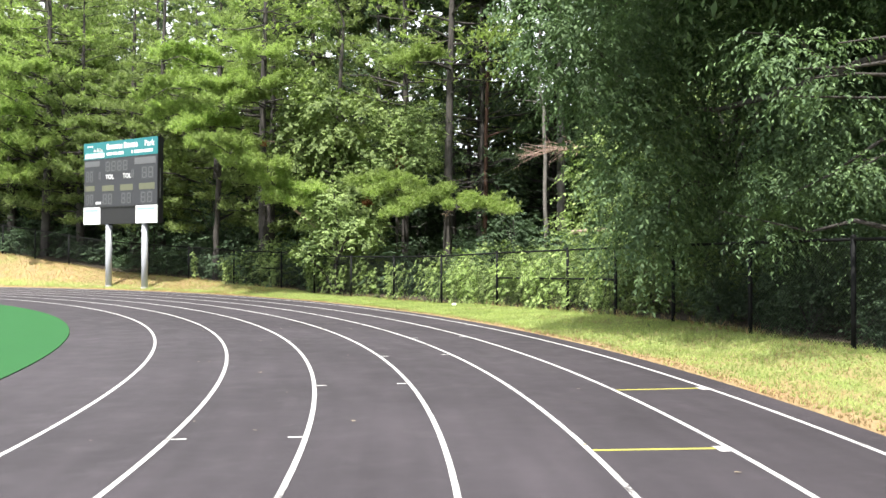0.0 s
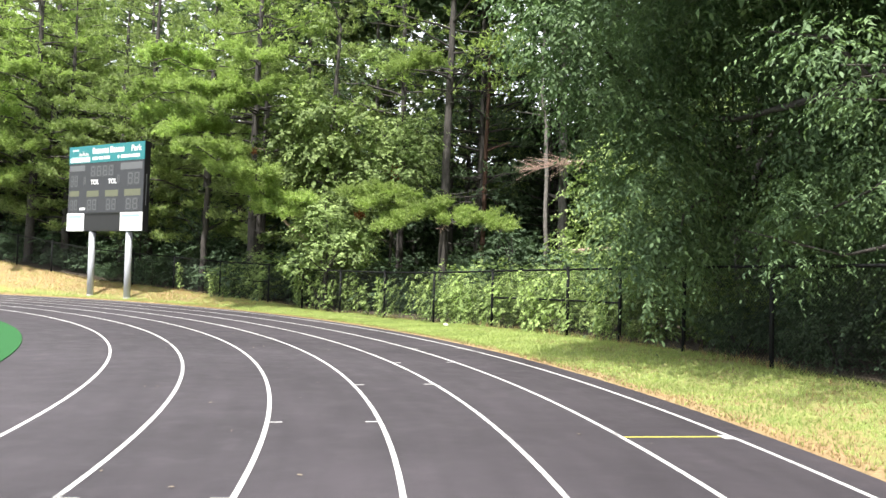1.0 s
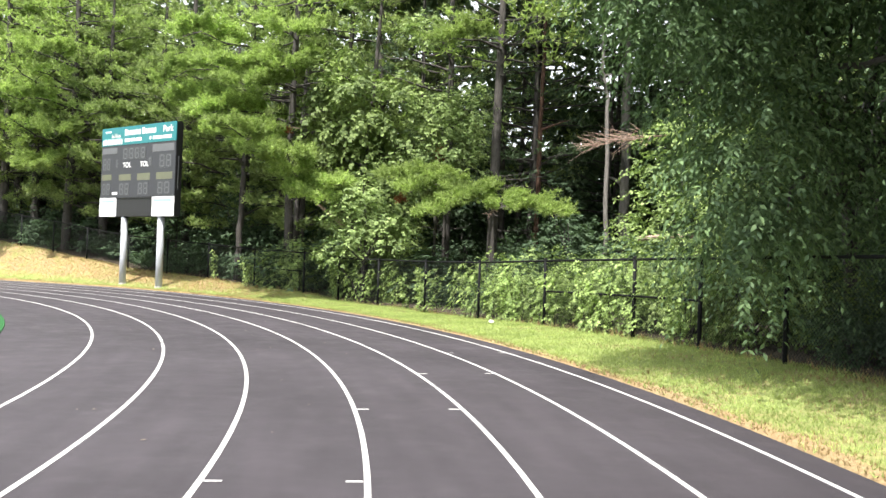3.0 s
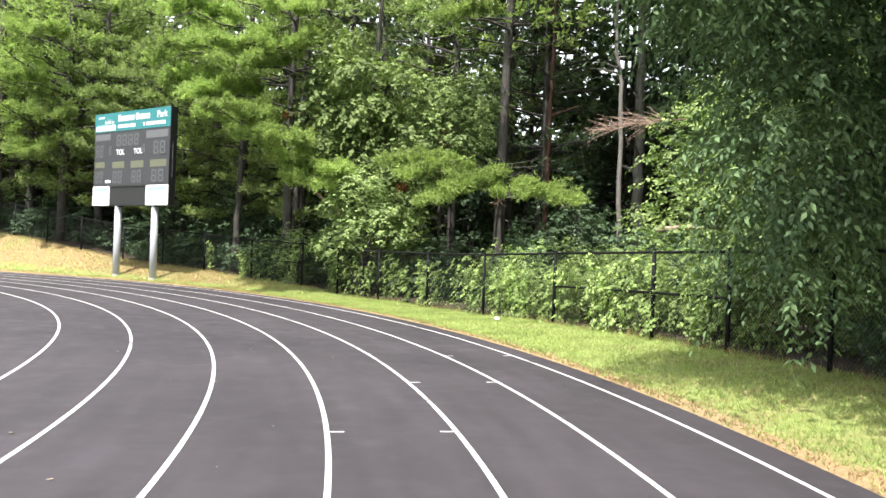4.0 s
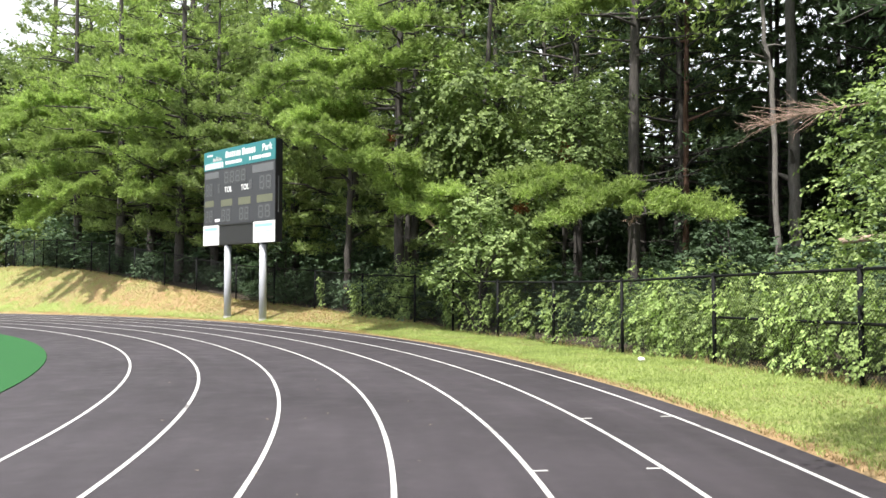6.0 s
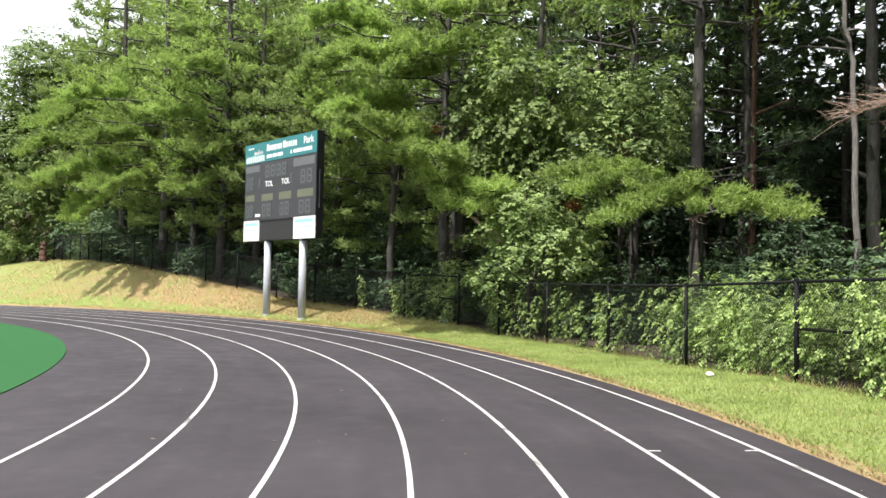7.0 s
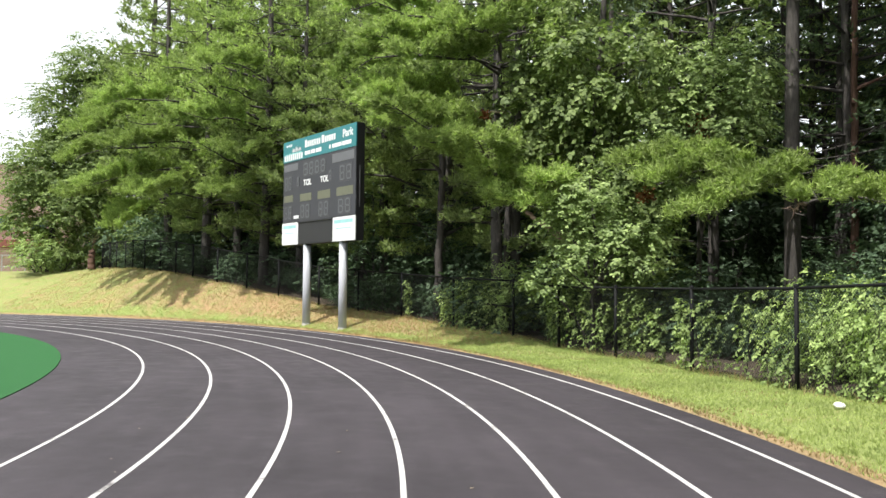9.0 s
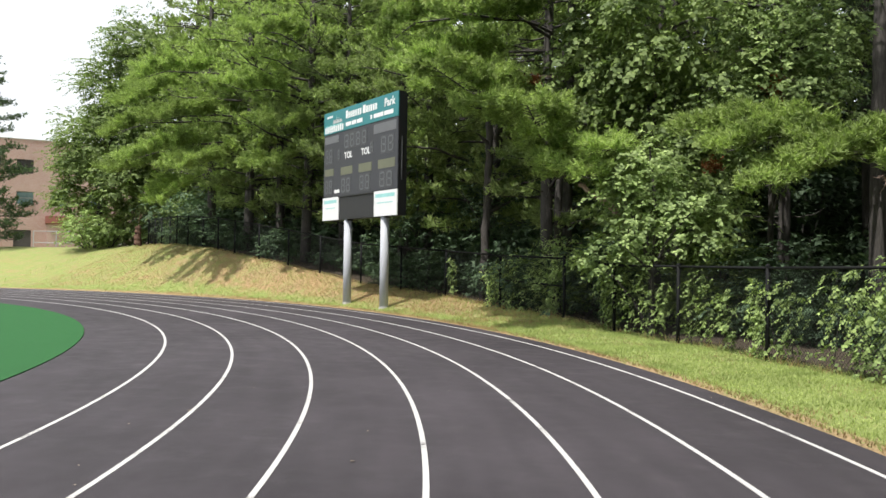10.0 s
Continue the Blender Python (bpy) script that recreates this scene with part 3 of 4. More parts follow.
FULL_PINES = [pine_meshes(s, h, b, sp, 4, 0.95, 1.35) for s, h, b, sp in ((11, 18, 2.4, 4.4), (12, 20, 3.0, 4.7), (13, 16, 2.0, 4.1))]
TALL_PINES = [pine_meshes(s, h, b, sp, 4, 0.95, 0.72, 0.15, 8) for s, h, b, sp in ((21, 21, 5.5, 3.2), (22, 23, 7.5, 3.4), (23, 19, 4.5, 3.0))]
FULL_LABEL = "white pine with layered yellow-green boughs at the wood's edge"
TALL_LABEL = "tall pine with a bare dark trunk in the wood"

for k, (a, r, s, tn) in enumerate([(59, 48.6, 1.0, 20), (63, 47.6, 0.92, 140), (67, 48.9, 1.05, 250), (70.5, 47.6, 0.9, 70), (74, 49.5, 1.1, 200), (77.5, 48.2, 0.95, 310), (81, 50.2, 1.05, 30), (84.5, 52.5, 1.0, 110), (88, 55.5, 1.2, 190), (92, 57.5, 1.2, 45), (96, 59, 1.4, 145), (82, 53, 1.4, 25), (87.5, 57, 1.5, 265), (77.5, 51.5, 1.4, 170), (94, 58.5, 0.9, 215), (90.5, 56, 0.8, 300), (54.5, 49, 0.95, 80), (70, 54, 1.15, 10), (77, 56, 1.15, 100), (62, 54, 1.1, 280), (50.5, 51, 0.95, 330), (66, 60, 1.2, 60), (83, 60, 1.2, 75), (57, 57, 1.2, 15)]):
    stand_tree("pine", FULL_PINES[k % 3], (BARK, PINE), seat(a, r), tn, s, FULL_LABEL, group="pines at the wood's edge")

tall = [(52.5, 50.5), (48.2, 57.7), (44.8, 56.3), (43.2, 54.6), (49.5, 53), (46, 51.5), (37.0, 60), (35, 57), (31.5, 57), (29, 53), (27, 58), (25, 52.5), (50.5, 62), (55, 60), (45.5, 64), (40, 66), (60, 64), (33, 65), (53.5, 68), (70, 66), (22, 57), (75, 66), (47, 72), (37, 72), (42.5, 70), (19, 52), (16, 57), (29.5, 62), (24, 64), (20, 63), (39, 61), (36, 63.5), (43.5, 60.5), (30.5, 68), (34.5, 69), (26.5, 66), (45, 68.5), (41.5, 63.5), (38.5, 68.5), (32, 61), (28, 56.5)]
# copies of the tall pines whose darker needle colour stands in for shade
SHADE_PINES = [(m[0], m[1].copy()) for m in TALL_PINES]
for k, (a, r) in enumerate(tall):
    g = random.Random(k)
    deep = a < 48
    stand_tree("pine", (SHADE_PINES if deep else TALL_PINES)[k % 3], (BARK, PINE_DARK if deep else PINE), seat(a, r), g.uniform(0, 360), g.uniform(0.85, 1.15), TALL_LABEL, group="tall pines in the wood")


# pines whose boughs reach out over the fence
def bough_pine(at, height, trunk_r, boughs, seed, label, base=9.0, spread=2.8):
    g = np.random.default_rng(seed)
    me = pine_meshes(seed, height, base, spread, 4, 0.9, 0.8, trunk_r, 14)
    tree = stand_tree("pine", me, (BARK, PINE_SUNLIT), at, 0, 1.0, label)
    o = np.array(at)
    for z0, tip, width in boughs:
        w, c, d = pine_limb(g, np.array([0, 0, z0]), np.array(tip) - o, 0.25, width, 0.06, 3.1, 0.4)
        b = put("bough", np_mesh("bough", *merged(w)), BARK, tree)
        put("needles", np_mesh("needles", *tufts(g, c, d, 0.17, 7, 0.04, 0.9)), PINE_SUNLIT, b)
    return tree


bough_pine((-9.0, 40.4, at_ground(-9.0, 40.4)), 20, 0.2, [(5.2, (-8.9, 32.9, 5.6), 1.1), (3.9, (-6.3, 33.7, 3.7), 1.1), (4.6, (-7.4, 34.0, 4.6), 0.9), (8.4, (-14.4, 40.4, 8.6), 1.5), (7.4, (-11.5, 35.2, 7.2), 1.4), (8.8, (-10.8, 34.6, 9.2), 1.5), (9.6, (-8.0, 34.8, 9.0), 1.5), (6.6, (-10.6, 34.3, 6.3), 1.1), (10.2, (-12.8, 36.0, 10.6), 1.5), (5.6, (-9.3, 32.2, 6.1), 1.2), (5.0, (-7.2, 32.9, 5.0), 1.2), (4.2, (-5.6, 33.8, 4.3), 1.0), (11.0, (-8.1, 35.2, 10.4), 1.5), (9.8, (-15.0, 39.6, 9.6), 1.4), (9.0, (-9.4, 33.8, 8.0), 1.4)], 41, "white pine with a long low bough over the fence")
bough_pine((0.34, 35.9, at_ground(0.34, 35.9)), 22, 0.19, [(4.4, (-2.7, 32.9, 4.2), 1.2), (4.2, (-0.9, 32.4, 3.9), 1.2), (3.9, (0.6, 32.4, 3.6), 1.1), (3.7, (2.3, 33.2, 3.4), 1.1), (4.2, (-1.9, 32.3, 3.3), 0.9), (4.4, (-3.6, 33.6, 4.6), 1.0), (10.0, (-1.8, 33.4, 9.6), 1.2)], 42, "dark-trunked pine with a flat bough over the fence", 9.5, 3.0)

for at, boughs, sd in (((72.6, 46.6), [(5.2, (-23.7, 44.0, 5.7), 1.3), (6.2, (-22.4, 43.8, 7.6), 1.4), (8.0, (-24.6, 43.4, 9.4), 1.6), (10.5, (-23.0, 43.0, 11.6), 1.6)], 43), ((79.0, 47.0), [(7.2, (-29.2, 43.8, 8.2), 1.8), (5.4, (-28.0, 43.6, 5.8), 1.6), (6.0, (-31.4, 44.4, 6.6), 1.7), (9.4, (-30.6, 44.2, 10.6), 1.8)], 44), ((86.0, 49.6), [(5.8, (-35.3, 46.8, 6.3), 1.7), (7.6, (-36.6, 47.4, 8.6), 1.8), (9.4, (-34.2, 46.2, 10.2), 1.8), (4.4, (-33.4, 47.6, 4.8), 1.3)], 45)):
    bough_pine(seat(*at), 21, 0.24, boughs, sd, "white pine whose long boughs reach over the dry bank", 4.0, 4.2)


# broadleaf shrubs and trees
def lumpy(g, n, radii, hollow):
    """Places over a rounded, uneven mass."""
    d = unit(g.normal(size=(n, 3)))
    lump = 1 + 0.22 * np.sin(d[:, :1] * 5 + d[:, 1:2] * 7 + g.uniform(0, 6)) + 0.12 * np.sin(d[:, 2:] * 9)
    return d, d * np.array(radii) * g.uniform(hollow, 1.0, (n, 1)) * lump


def sprays(g, c, way, length, count, size, width, droop, face=0.4):
    """Leafy twigs: from each place a twig arches along way, with leaves to both sides of it."""
    n = len(c)
    L = (length * g.uniform(0.6, 1.3, n))[:, None, None]
    t = ((np.arange(count) + 0.6) / count)[None, :, None] * np.ones((n, 1, 1))
    w = way[:, None, :]
    drop = np.array([0, 0, -1.0])
    base = c[:, None] + w * L * t + drop * droop * L * t ** 2
    along = unit(w + drop * 2 * droop * t)
    side = unit(np.cross(along, [0, 0, 1.0]) + g.normal(size=(n, count, 3)) * 0.15)
    hand = np.where(np.arange(count) % 2, 1.0, -1.0)[None, :, None]
    d = unit(along * 0.6 + side * hand * 0.8 + drop * droop * 0.55 + g.normal(size=(n, count, 3)) * 0.28)
    up = unit(np.array([0, 0, 1.0 - 0.5 * face]) + w * face + g.normal(size=(n, count, 3)) * 0.38)
    s = unit(np.cross(d, up))
    fold = np.cross(s, d)
    S = (size * g.uniform(0.65, 1.3, (n, count)))[..., None]
    v = np.stack([base, base + 0.42 * S * d + 0.5 * width * S * s + 0.08 * S * fold, base + S * d - 0.06 * S * fold, base + 0.42 * S * d - 0.5 * width * S * s + 0.08 * S * fold], 2)
    return v.reshape(-1, 3), np.arange(4 * n * count).reshape(-1, 4)


def leafy_mass(g, radii, n_boughs, twigs, reach, hollow, flat):
    """Where twigs start and which way they point: layered boughs over a rounded mass, with gaps between."""
    d, c = lumpy(g, n_boughs, radii, hollow)
    off = g.normal(size=(n_boughs * twigs, 3)) * np.repeat(g.uniform(0.6, 1.35, (n_boughs, 1)), twigs, 0) * [1, 1, flat]
    out = np.repeat(d * [1, 1, 0.45], twigs, 0)
    return np.repeat(c, twigs, 0) + off * reach, unit(out * 0.8 + off * 0.55 + g.normal(size=off.shape) * 0.25 + [0, 0, 0.12])


def shrub_meshes(seed, radii, n, per, size, reach):
    g = np.random.default_rng(seed)
    c, way = leafy_mass(g, radii, n, per, reach, 0.4, 0.6)
    c = c + [0, 0, radii[2] * 0.85]
    ok = c[:, 2] > 0.1
    c, way = c[ok], way[ok]
    stems = []
    for i in range(9):
        tip = c[g.integers(len(c))]
        stems.append(tube(limb_path(g, np.array([g.normal() * 0.1, g.normal() * 0.1, -0.1]), tip, 0.1, 5), [0.035, 0.028, 0.02, 0.014, 0.008], 5))
    return np_mesh("stem", *merged(stems)), sprays(g, c, way, size * 3.2, 6, size, 0.6, 0.35, 0.75)


SHRUB_KINDS = {"fine": [shrub_meshes(s, (1.2, 1.0, 1.05), 70, 14, 0.088, 0.17) for s in (256, 257, 258)], "deep": [shrub_meshes(s, (1.5, 1.5, 2.3), 30, 6, 0.29, 0.34) for s in (156, 157, 158)], "low": [shrub_meshes(s, (1.2, 1.2, 1.1), 55, 9, 0.13, 0.22) for s in (51, 52, 53)], "tall": [shrub_meshes(s, (1.5, 1.5, 2.3), 80, 9, 0.17, 0.28) for s in (56, 57, 58)]}
FOLIAGE = {}


def stand_shrub(k, at, turn, size, mat, label, group="", kind="low", tall=1.0):
    stem, (v, f) = SHRUB_KINDS[kind][k % 3]
    key = (kind, k % 3, mat.name)
    if key not in FOLIAGE:
        FOLIAGE[key] = np_mesh("foliage", v, f)
    t = thing("shrub", pose(at[0], at[1], at[2], 0, 0, turn) @ Matrix.Diagonal((size, size, size * tall, 1)), label, "shrub", group)
    put("stem", stem, BARK, t)
    put("foliage", FOLIAGE[key], mat, t)


g0 = random.Random(5)
k = 0
for a in np.arange(47, 96, 2.3):                           # undergrowth close behind the fence
    r = fence_r(a) + g0.uniform(0.9, 2.4)
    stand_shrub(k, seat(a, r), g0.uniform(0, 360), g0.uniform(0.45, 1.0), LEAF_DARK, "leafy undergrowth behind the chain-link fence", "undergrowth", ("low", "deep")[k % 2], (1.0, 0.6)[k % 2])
    k += 1
for ring, (r, st, sz) in enumerate(((48.5, 4.2, 0.75), (53, 3.3, 1.05), (58, 3.3, 1.35), (65, 3.0, 1.8))):
    for a in np.arange(9 + ring, 97, st):
        rr = max(r, fence_r(a) + 2.5) + g0.uniform(-1.5, 1.5)
        stand_shrub(k, seat(a, rr), g0.uniform(0, 360), sz * g0.uniform(0.7, 1.25) * (0.62 if a < 47 else 1.0), LEAF_DARK, "undergrowth deep in the wood with shade-darkened leaves", "undergrowth", "tall" if ring == 0 and a < 50 else "deep")
        k += 1
# bushes in LEAF_DARK have their shade put into the leaf colour
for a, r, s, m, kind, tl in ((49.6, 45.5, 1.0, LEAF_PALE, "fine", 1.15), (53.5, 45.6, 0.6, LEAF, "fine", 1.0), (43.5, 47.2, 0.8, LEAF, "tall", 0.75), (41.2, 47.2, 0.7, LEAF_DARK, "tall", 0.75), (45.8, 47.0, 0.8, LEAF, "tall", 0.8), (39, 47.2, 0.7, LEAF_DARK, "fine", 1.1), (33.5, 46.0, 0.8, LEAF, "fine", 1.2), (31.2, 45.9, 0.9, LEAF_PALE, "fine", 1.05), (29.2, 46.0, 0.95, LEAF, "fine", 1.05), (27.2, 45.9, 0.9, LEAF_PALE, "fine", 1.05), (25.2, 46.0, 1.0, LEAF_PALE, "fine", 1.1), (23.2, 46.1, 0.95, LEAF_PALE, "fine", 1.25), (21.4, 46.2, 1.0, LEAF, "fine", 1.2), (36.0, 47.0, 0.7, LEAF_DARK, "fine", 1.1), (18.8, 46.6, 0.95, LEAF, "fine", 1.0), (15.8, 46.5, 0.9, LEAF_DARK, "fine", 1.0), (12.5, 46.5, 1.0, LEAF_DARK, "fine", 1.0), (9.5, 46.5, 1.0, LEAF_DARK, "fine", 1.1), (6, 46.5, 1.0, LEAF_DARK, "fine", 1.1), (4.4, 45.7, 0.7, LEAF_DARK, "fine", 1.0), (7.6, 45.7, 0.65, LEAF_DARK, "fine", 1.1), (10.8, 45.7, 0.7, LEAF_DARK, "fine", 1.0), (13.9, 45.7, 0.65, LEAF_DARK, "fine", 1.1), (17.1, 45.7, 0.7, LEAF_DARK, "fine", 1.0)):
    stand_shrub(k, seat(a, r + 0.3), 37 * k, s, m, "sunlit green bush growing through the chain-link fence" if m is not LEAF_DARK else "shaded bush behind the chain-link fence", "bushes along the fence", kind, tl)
    k += 1


def leafy_tree(name, trunk_path, trunk_r, blobs, mat, seed, label, size=0.14, droop=0.3, width=0.5, twigs=14, cover=1.0, reach=0.3, branches=2, twig=0.0, upper=(), upper_size=0.3, limbs=(), hollow=0.5, flat=0.5, face=0.4):
    """A trunk, a branch or two to each mass of its crown, and leafy sprays on layered boughs."""
    g = np.random.default_rng(seed)
    o = np.array(trunk_path[0], float)
    tp = np.array(trunk_path, float) - o
    t = thing(name, trunk_path[0], label, "tree")

    def wood(nm, path, radii, sides):
        me = np_mesh(nm, *tube(path, radii, sides))
        for p in me.polygons:
            p.use_smooth = True
        put(nm, me, BARK, t)

    wood("trunk", tp, np.linspace(trunk_r, trunk_r * 0.3, len(tp)), 9)
    for nm, masses, leaf, cov in (("crown", blobs, size, cover), ("upper_crown", upper, upper_size, 1.5)):
        cs, ws = [], []
        for c, rad in masses:
            c = np.array(c) - o
            area = 4 * math.pi * ((rad[0] * rad[1]) ** 1.6 / 3 + (rad[0] * rad[2]) ** 1.6 / 3 + (rad[1] * rad[2]) ** 1.6 / 3) ** (1 / 1.6)
            n = max(6, int(area * cov / (leaf * leaf * width * 0.5) / (7 * twigs)))
            p, w = leafy_mass(g, rad, n, twigs, reach * (1 if nm == "crown" else 1.6), hollow, flat)
            cs.append(p + c)
            ws.append(w)
            for i in range(branches):
                tip = p[g.integers(len(p))] + c
                j = int(np.argmin(np.linalg.norm(tp - tip + [0, 0, 1.5], axis=1)))
                L = np.linalg.norm(tip - tp[j])
                wood("branch", limb_path(g, tp[j], tip, 0.12 * L, 7), np.linspace(0.03 + 0.012 * L, 0.01, 7), 6)
        if cs:
            put(nm, np_mesh(nm, *sprays(g, np.concatenate(cs), np.concatenate(ws), (twig or 3.4 * size) * leaf / size, 7, leaf, width, droop, face)), mat, t)
    for path, r in limbs:
        path = np.array(path, float) - o
        wood("limb", path, np.linspace(r, r * 0.35, len(path)), 7)
    return t


# a tree draped in climbing vines, and the saplings in front of it
gz = at_ground(-5, 37)
leafy_tree("vine_covered_tree", [(-5.0, 37.2, gz - 0.1), (-5.1, 37.3, 4), (-4.9, 37.2, 8), (-4.6, 37.0, 12.5)], 0.2, [((-6.9, 36.9, 6.9), (0.7, 0.9, 3.0)), ((-6.2, 36.4, 8.8), (0.9, 0.8, 1.0)), ((-5.1, 36.2, 4.9), (1.2, 1.1, 2.4)), ((-5.0, 36.4, 7.6), (1.2, 1.1, 1.6)), ((-3.6, 36.6, 6.4), (1.2, 1.0, 2.0)), ((-3.3, 36.5, 8.2), (0.8, 0.8, 0.9)), ((-5.6, 36.9, 11.4), (0.35, 0.35, 2.4)), ((-4.2, 36.2, 4.2), (1.3, 1.0, 1.2))], LEAF, 61, "tree smothered in bright climbing vines", 0.15, 0.6, 0.8, 18, 1.15, 0.3, 1, flat=0.7, face=0.9)
leafy_tree("sapling", [(-2.2, 37.0, gz - 0.1), (-2.1, 36.9, 3), (-1.9, 37.0, 7), (-1.6, 37.1, 10)], 0.09, [((-2.5, 36.4, 5.2), (1.1, 1.0, 1.7)), ((-1.2, 36.8, 7.2), (1.0, 0.9, 1.3)), ((-2.4, 36.7, 8.0), (0.8, 0.7, 0.8)), ((-1.5, 36.2, 6.2), (1.2, 0.9, 1.4)), ((-0.6, 36.4, 7.6), (0.8, 0.8, 1.0)), ((-2.5, 36.2, 10.9), (0.9, 0.8, 0.6))], LEAF_PALE, 62, "slender sapling with pale yellowing leaves", 0.12, 0.4, 0.6, 12, 0.8, 0.28, face=0.8)
leafy_tree("sapling", [(-4.6, 34.6, gz - 0.1), (-4.6, 34.5, 1.5), (-4.5, 34.4, 3.0)], 0.06, [((-4.7, 34.9, 2.9), (1.2, 0.8, 0.9)), ((-3.5, 34.4, 2.9), (0.8, 0.7, 0.7)), ((-5.0, 34.6, 3.9), (0.9, 0.7, 0.8)), ((-5.4, 34.7, 1.9), (0.8, 0.6, 0.7))], LEAF_PALE, 63, "bushy sapling with pale leaves over the fence", 0.11, 0.3, 0.65, 12, 1.3, 0.22, face=0.8)
leafy_tree("sapling", [(5.9, 28.4, 0.1), (5.8, 28.2, 2), (5.7, 28.1, 5)], 0.08, [((5.6, 27.9, 4.9), (1.2, 1.1, 1.1)), ((6.6, 27.6, 5.6), (1.0, 0.9, 0.9)), ((5.3, 27.6, 2.9), (1.1, 0.9, 0.9)), ((6.5, 27.0, 3.4), (1.2, 1.0, 1.2))], LEAF_PALE, 64, "sunlit sapling with pale green leaves", 0.13, 0.4, 0.6, 12, 0.9, 0.28)
for sd, (x, y), h in ((71, (2.9, 40.5), 5.0), (72, (7.5, 34.0), 6.0), (73, (-12.5, 43.6), 5.0), (74, (9.0, 29.0), 7.0), (75, (3.2, 36.5), 3.4), (76, (-16.5, 45.6), 5.5)):
    leafy_tree("sapling", [(x, y, at_ground(x, y) - 0.1), (x + 0.1, y, h * 0.5), (x, y + 0.1, h)], 0.07, [((x, y, h * 0.75), (1.1, 1.1, 0.9)), ((x + 0.8, y - 0.4, h * 0.55), (0.9, 0.9, 0.7)), ((x - 0.8, y - 0.2, h * 0.45), (0.9, 0.8, 0.7)), ((x - 0.2, y, h), (0.8, 0.8, 0.8))], LEAF_DARK, sd, "young broadleaf tree in the shade of the pines", 0.15, 0.3, 0.6, 10, 0.6, 0.3)

# the large tree that hangs over the fence, and the next ones along
leafy_tree("maple_tree", [(7.5, 20.6, 0.1), (7.3, 20.4, 1.2), (6.9, 19.8, 3.0), (7.4, 18.8, 8), (8.2, 18.5, 12)], 0.17, [((2.1, 15.6, 6.5), (0.7, 1.0, 1.5)), ((3.0, 16.0, 5.6), (1.0, 1.0, 1.6)), ((4.0, 16.0, 3.2), (0.8, 1.0, 2.0)), ((4.7, 17.2, 3.6), (0.9, 1.1, 2.3)), ((4.3, 17.4, 6.4), (1.0, 1.1, 2.0)), ((5.4, 16.0, 6.2), (1.4, 1.4, 1.2)), ((5.4, 18.2, 7.0), (1.4, 1.6, 1.6)), ((6.0, 17.2, 3.2), (0.7, 0.8, 1.8)), ((6.6, 14.8, 4.0), (0.8, 0.9, 1.4))], MAPLE, 81, "large shady maple hanging over the fence", 0.115, 0.75, 0.4, 14, 0.85, 0.3, 2, 0.42, upper=[((5.0, 13.2, 8.3), (2.0, 2.0, 1.0)), ((3.9, 13.6, 7.9), (0.9, 1.3, 0.7)), ((5.4, 11.6, 7.2), (1.3, 0.9, 0.5)), ((6.6, 13.8, 8.6), (2.4, 2.8, 1.4)), ((5.0, 14.8, 9.4), (2.2, 1.6, 1.4)), ((7.6, 15.6, 9.4), (2.2, 2.0, 1.5)), ((5.2, 17.6, 10.6), (1.6, 1.6, 1.4)), ((9.6, 15.5, 6.0), (2.0, 3.6, 3.0)), ((10.6, 20.5, 5.4), (2.2, 3.6, 4.4)), ((9.5, 25.0, 7.4), (2.4, 2.6, 3.6))], upper_size=0.22)
leafy_tree("sapling", [(7.6, 22.8, 0.1), (7.5, 22.7, 3), (7.2, 22.4, 6)], 0.08, [((7.0, 22.2, 5.4), (1.4, 1.1, 0.9)), ((8.0, 22.0, 4.6), (1.0, 0.9, 0.7)), ((6.2, 22.6, 3.4), (0.8, 0.8, 0.8))], LEAF_PALE, 65, "young tree with bright leaves in a gap of the canopy", 0.12, 0.4, 0.6, 12, 0.9, 0.25)
leafy_tree("maple_tree", [(9.6, 10.6, 0.1), (9.4, 10.7, 3), (9.0, 10.8, 6), (9.2, 10.6, 11)], 0.22, [((4.6, 10.3, 4.3), (0.6, 0.4, 0.16)), ((5.35, 10.9, 3.75), (0.4, 0.35, 0.18)), ((6.0, 11.5, 2.9), (0.25, 0.25, 0.2)), ((5.5, 13.2, 2.4), (0.45, 0.5, 0.9)), ((6.9, 13.2, 3.2), (0.5, 0.6, 0.9)), ((8.0, 11.8, 6.6), (1.6, 1.8, 1.4)), ((8.6, 12.6, 3.6), (1.0, 1.6, 1.8)), ((7.4, 13.6, 2.2), (0.8, 1.0, 1.2))], MAPLE, 82, "maple with sunlit drooping branch tips", 0.088, 0.75, 0.36, 18, 0.8, 0.22, 2, 0.38, upper=[((9.2, 8.8, 9.0), (2.6, 2.8, 2.0)), ((8.8, 9.4, 4.4), (1.4, 1.8, 2.2))], upper_size=0.22, limbs=[([(9.2, 11.2, 4.2), (8.2, 12.0, 5.0), (7.0, 13.2, 4.9), (6.0, 14.4, 4.6), (5.5, 16.0, 4.6), (5.2, 17.4, 4.9)], 0.11), ([(6.6, 13.6, 4.8), (6.0, 13.6, 5.4), (5.2, 14.0, 5.6)], 0.05)])
# never in view: added so that its crown keeps the other maples dark
leafy_tree("maple_tree", [(10.2, 3.0, 0.1), (10.0, 3.2, 4), (10.2, 3.0, 9)], 0.22, [((9.2, 4.6, 7.5), (2.8, 3.0, 2.8)), ((10.2, 1.6, 6.0), (2.8, 3.0, 3.0)), ((10.0, 3.4, 11), (3.0, 3.2, 2.4))], MAPLE, 83, "unseen maple along the fence, added to shade the other maples", 0.3, 0.7, 0.45, 10, 0.6, 0.4)


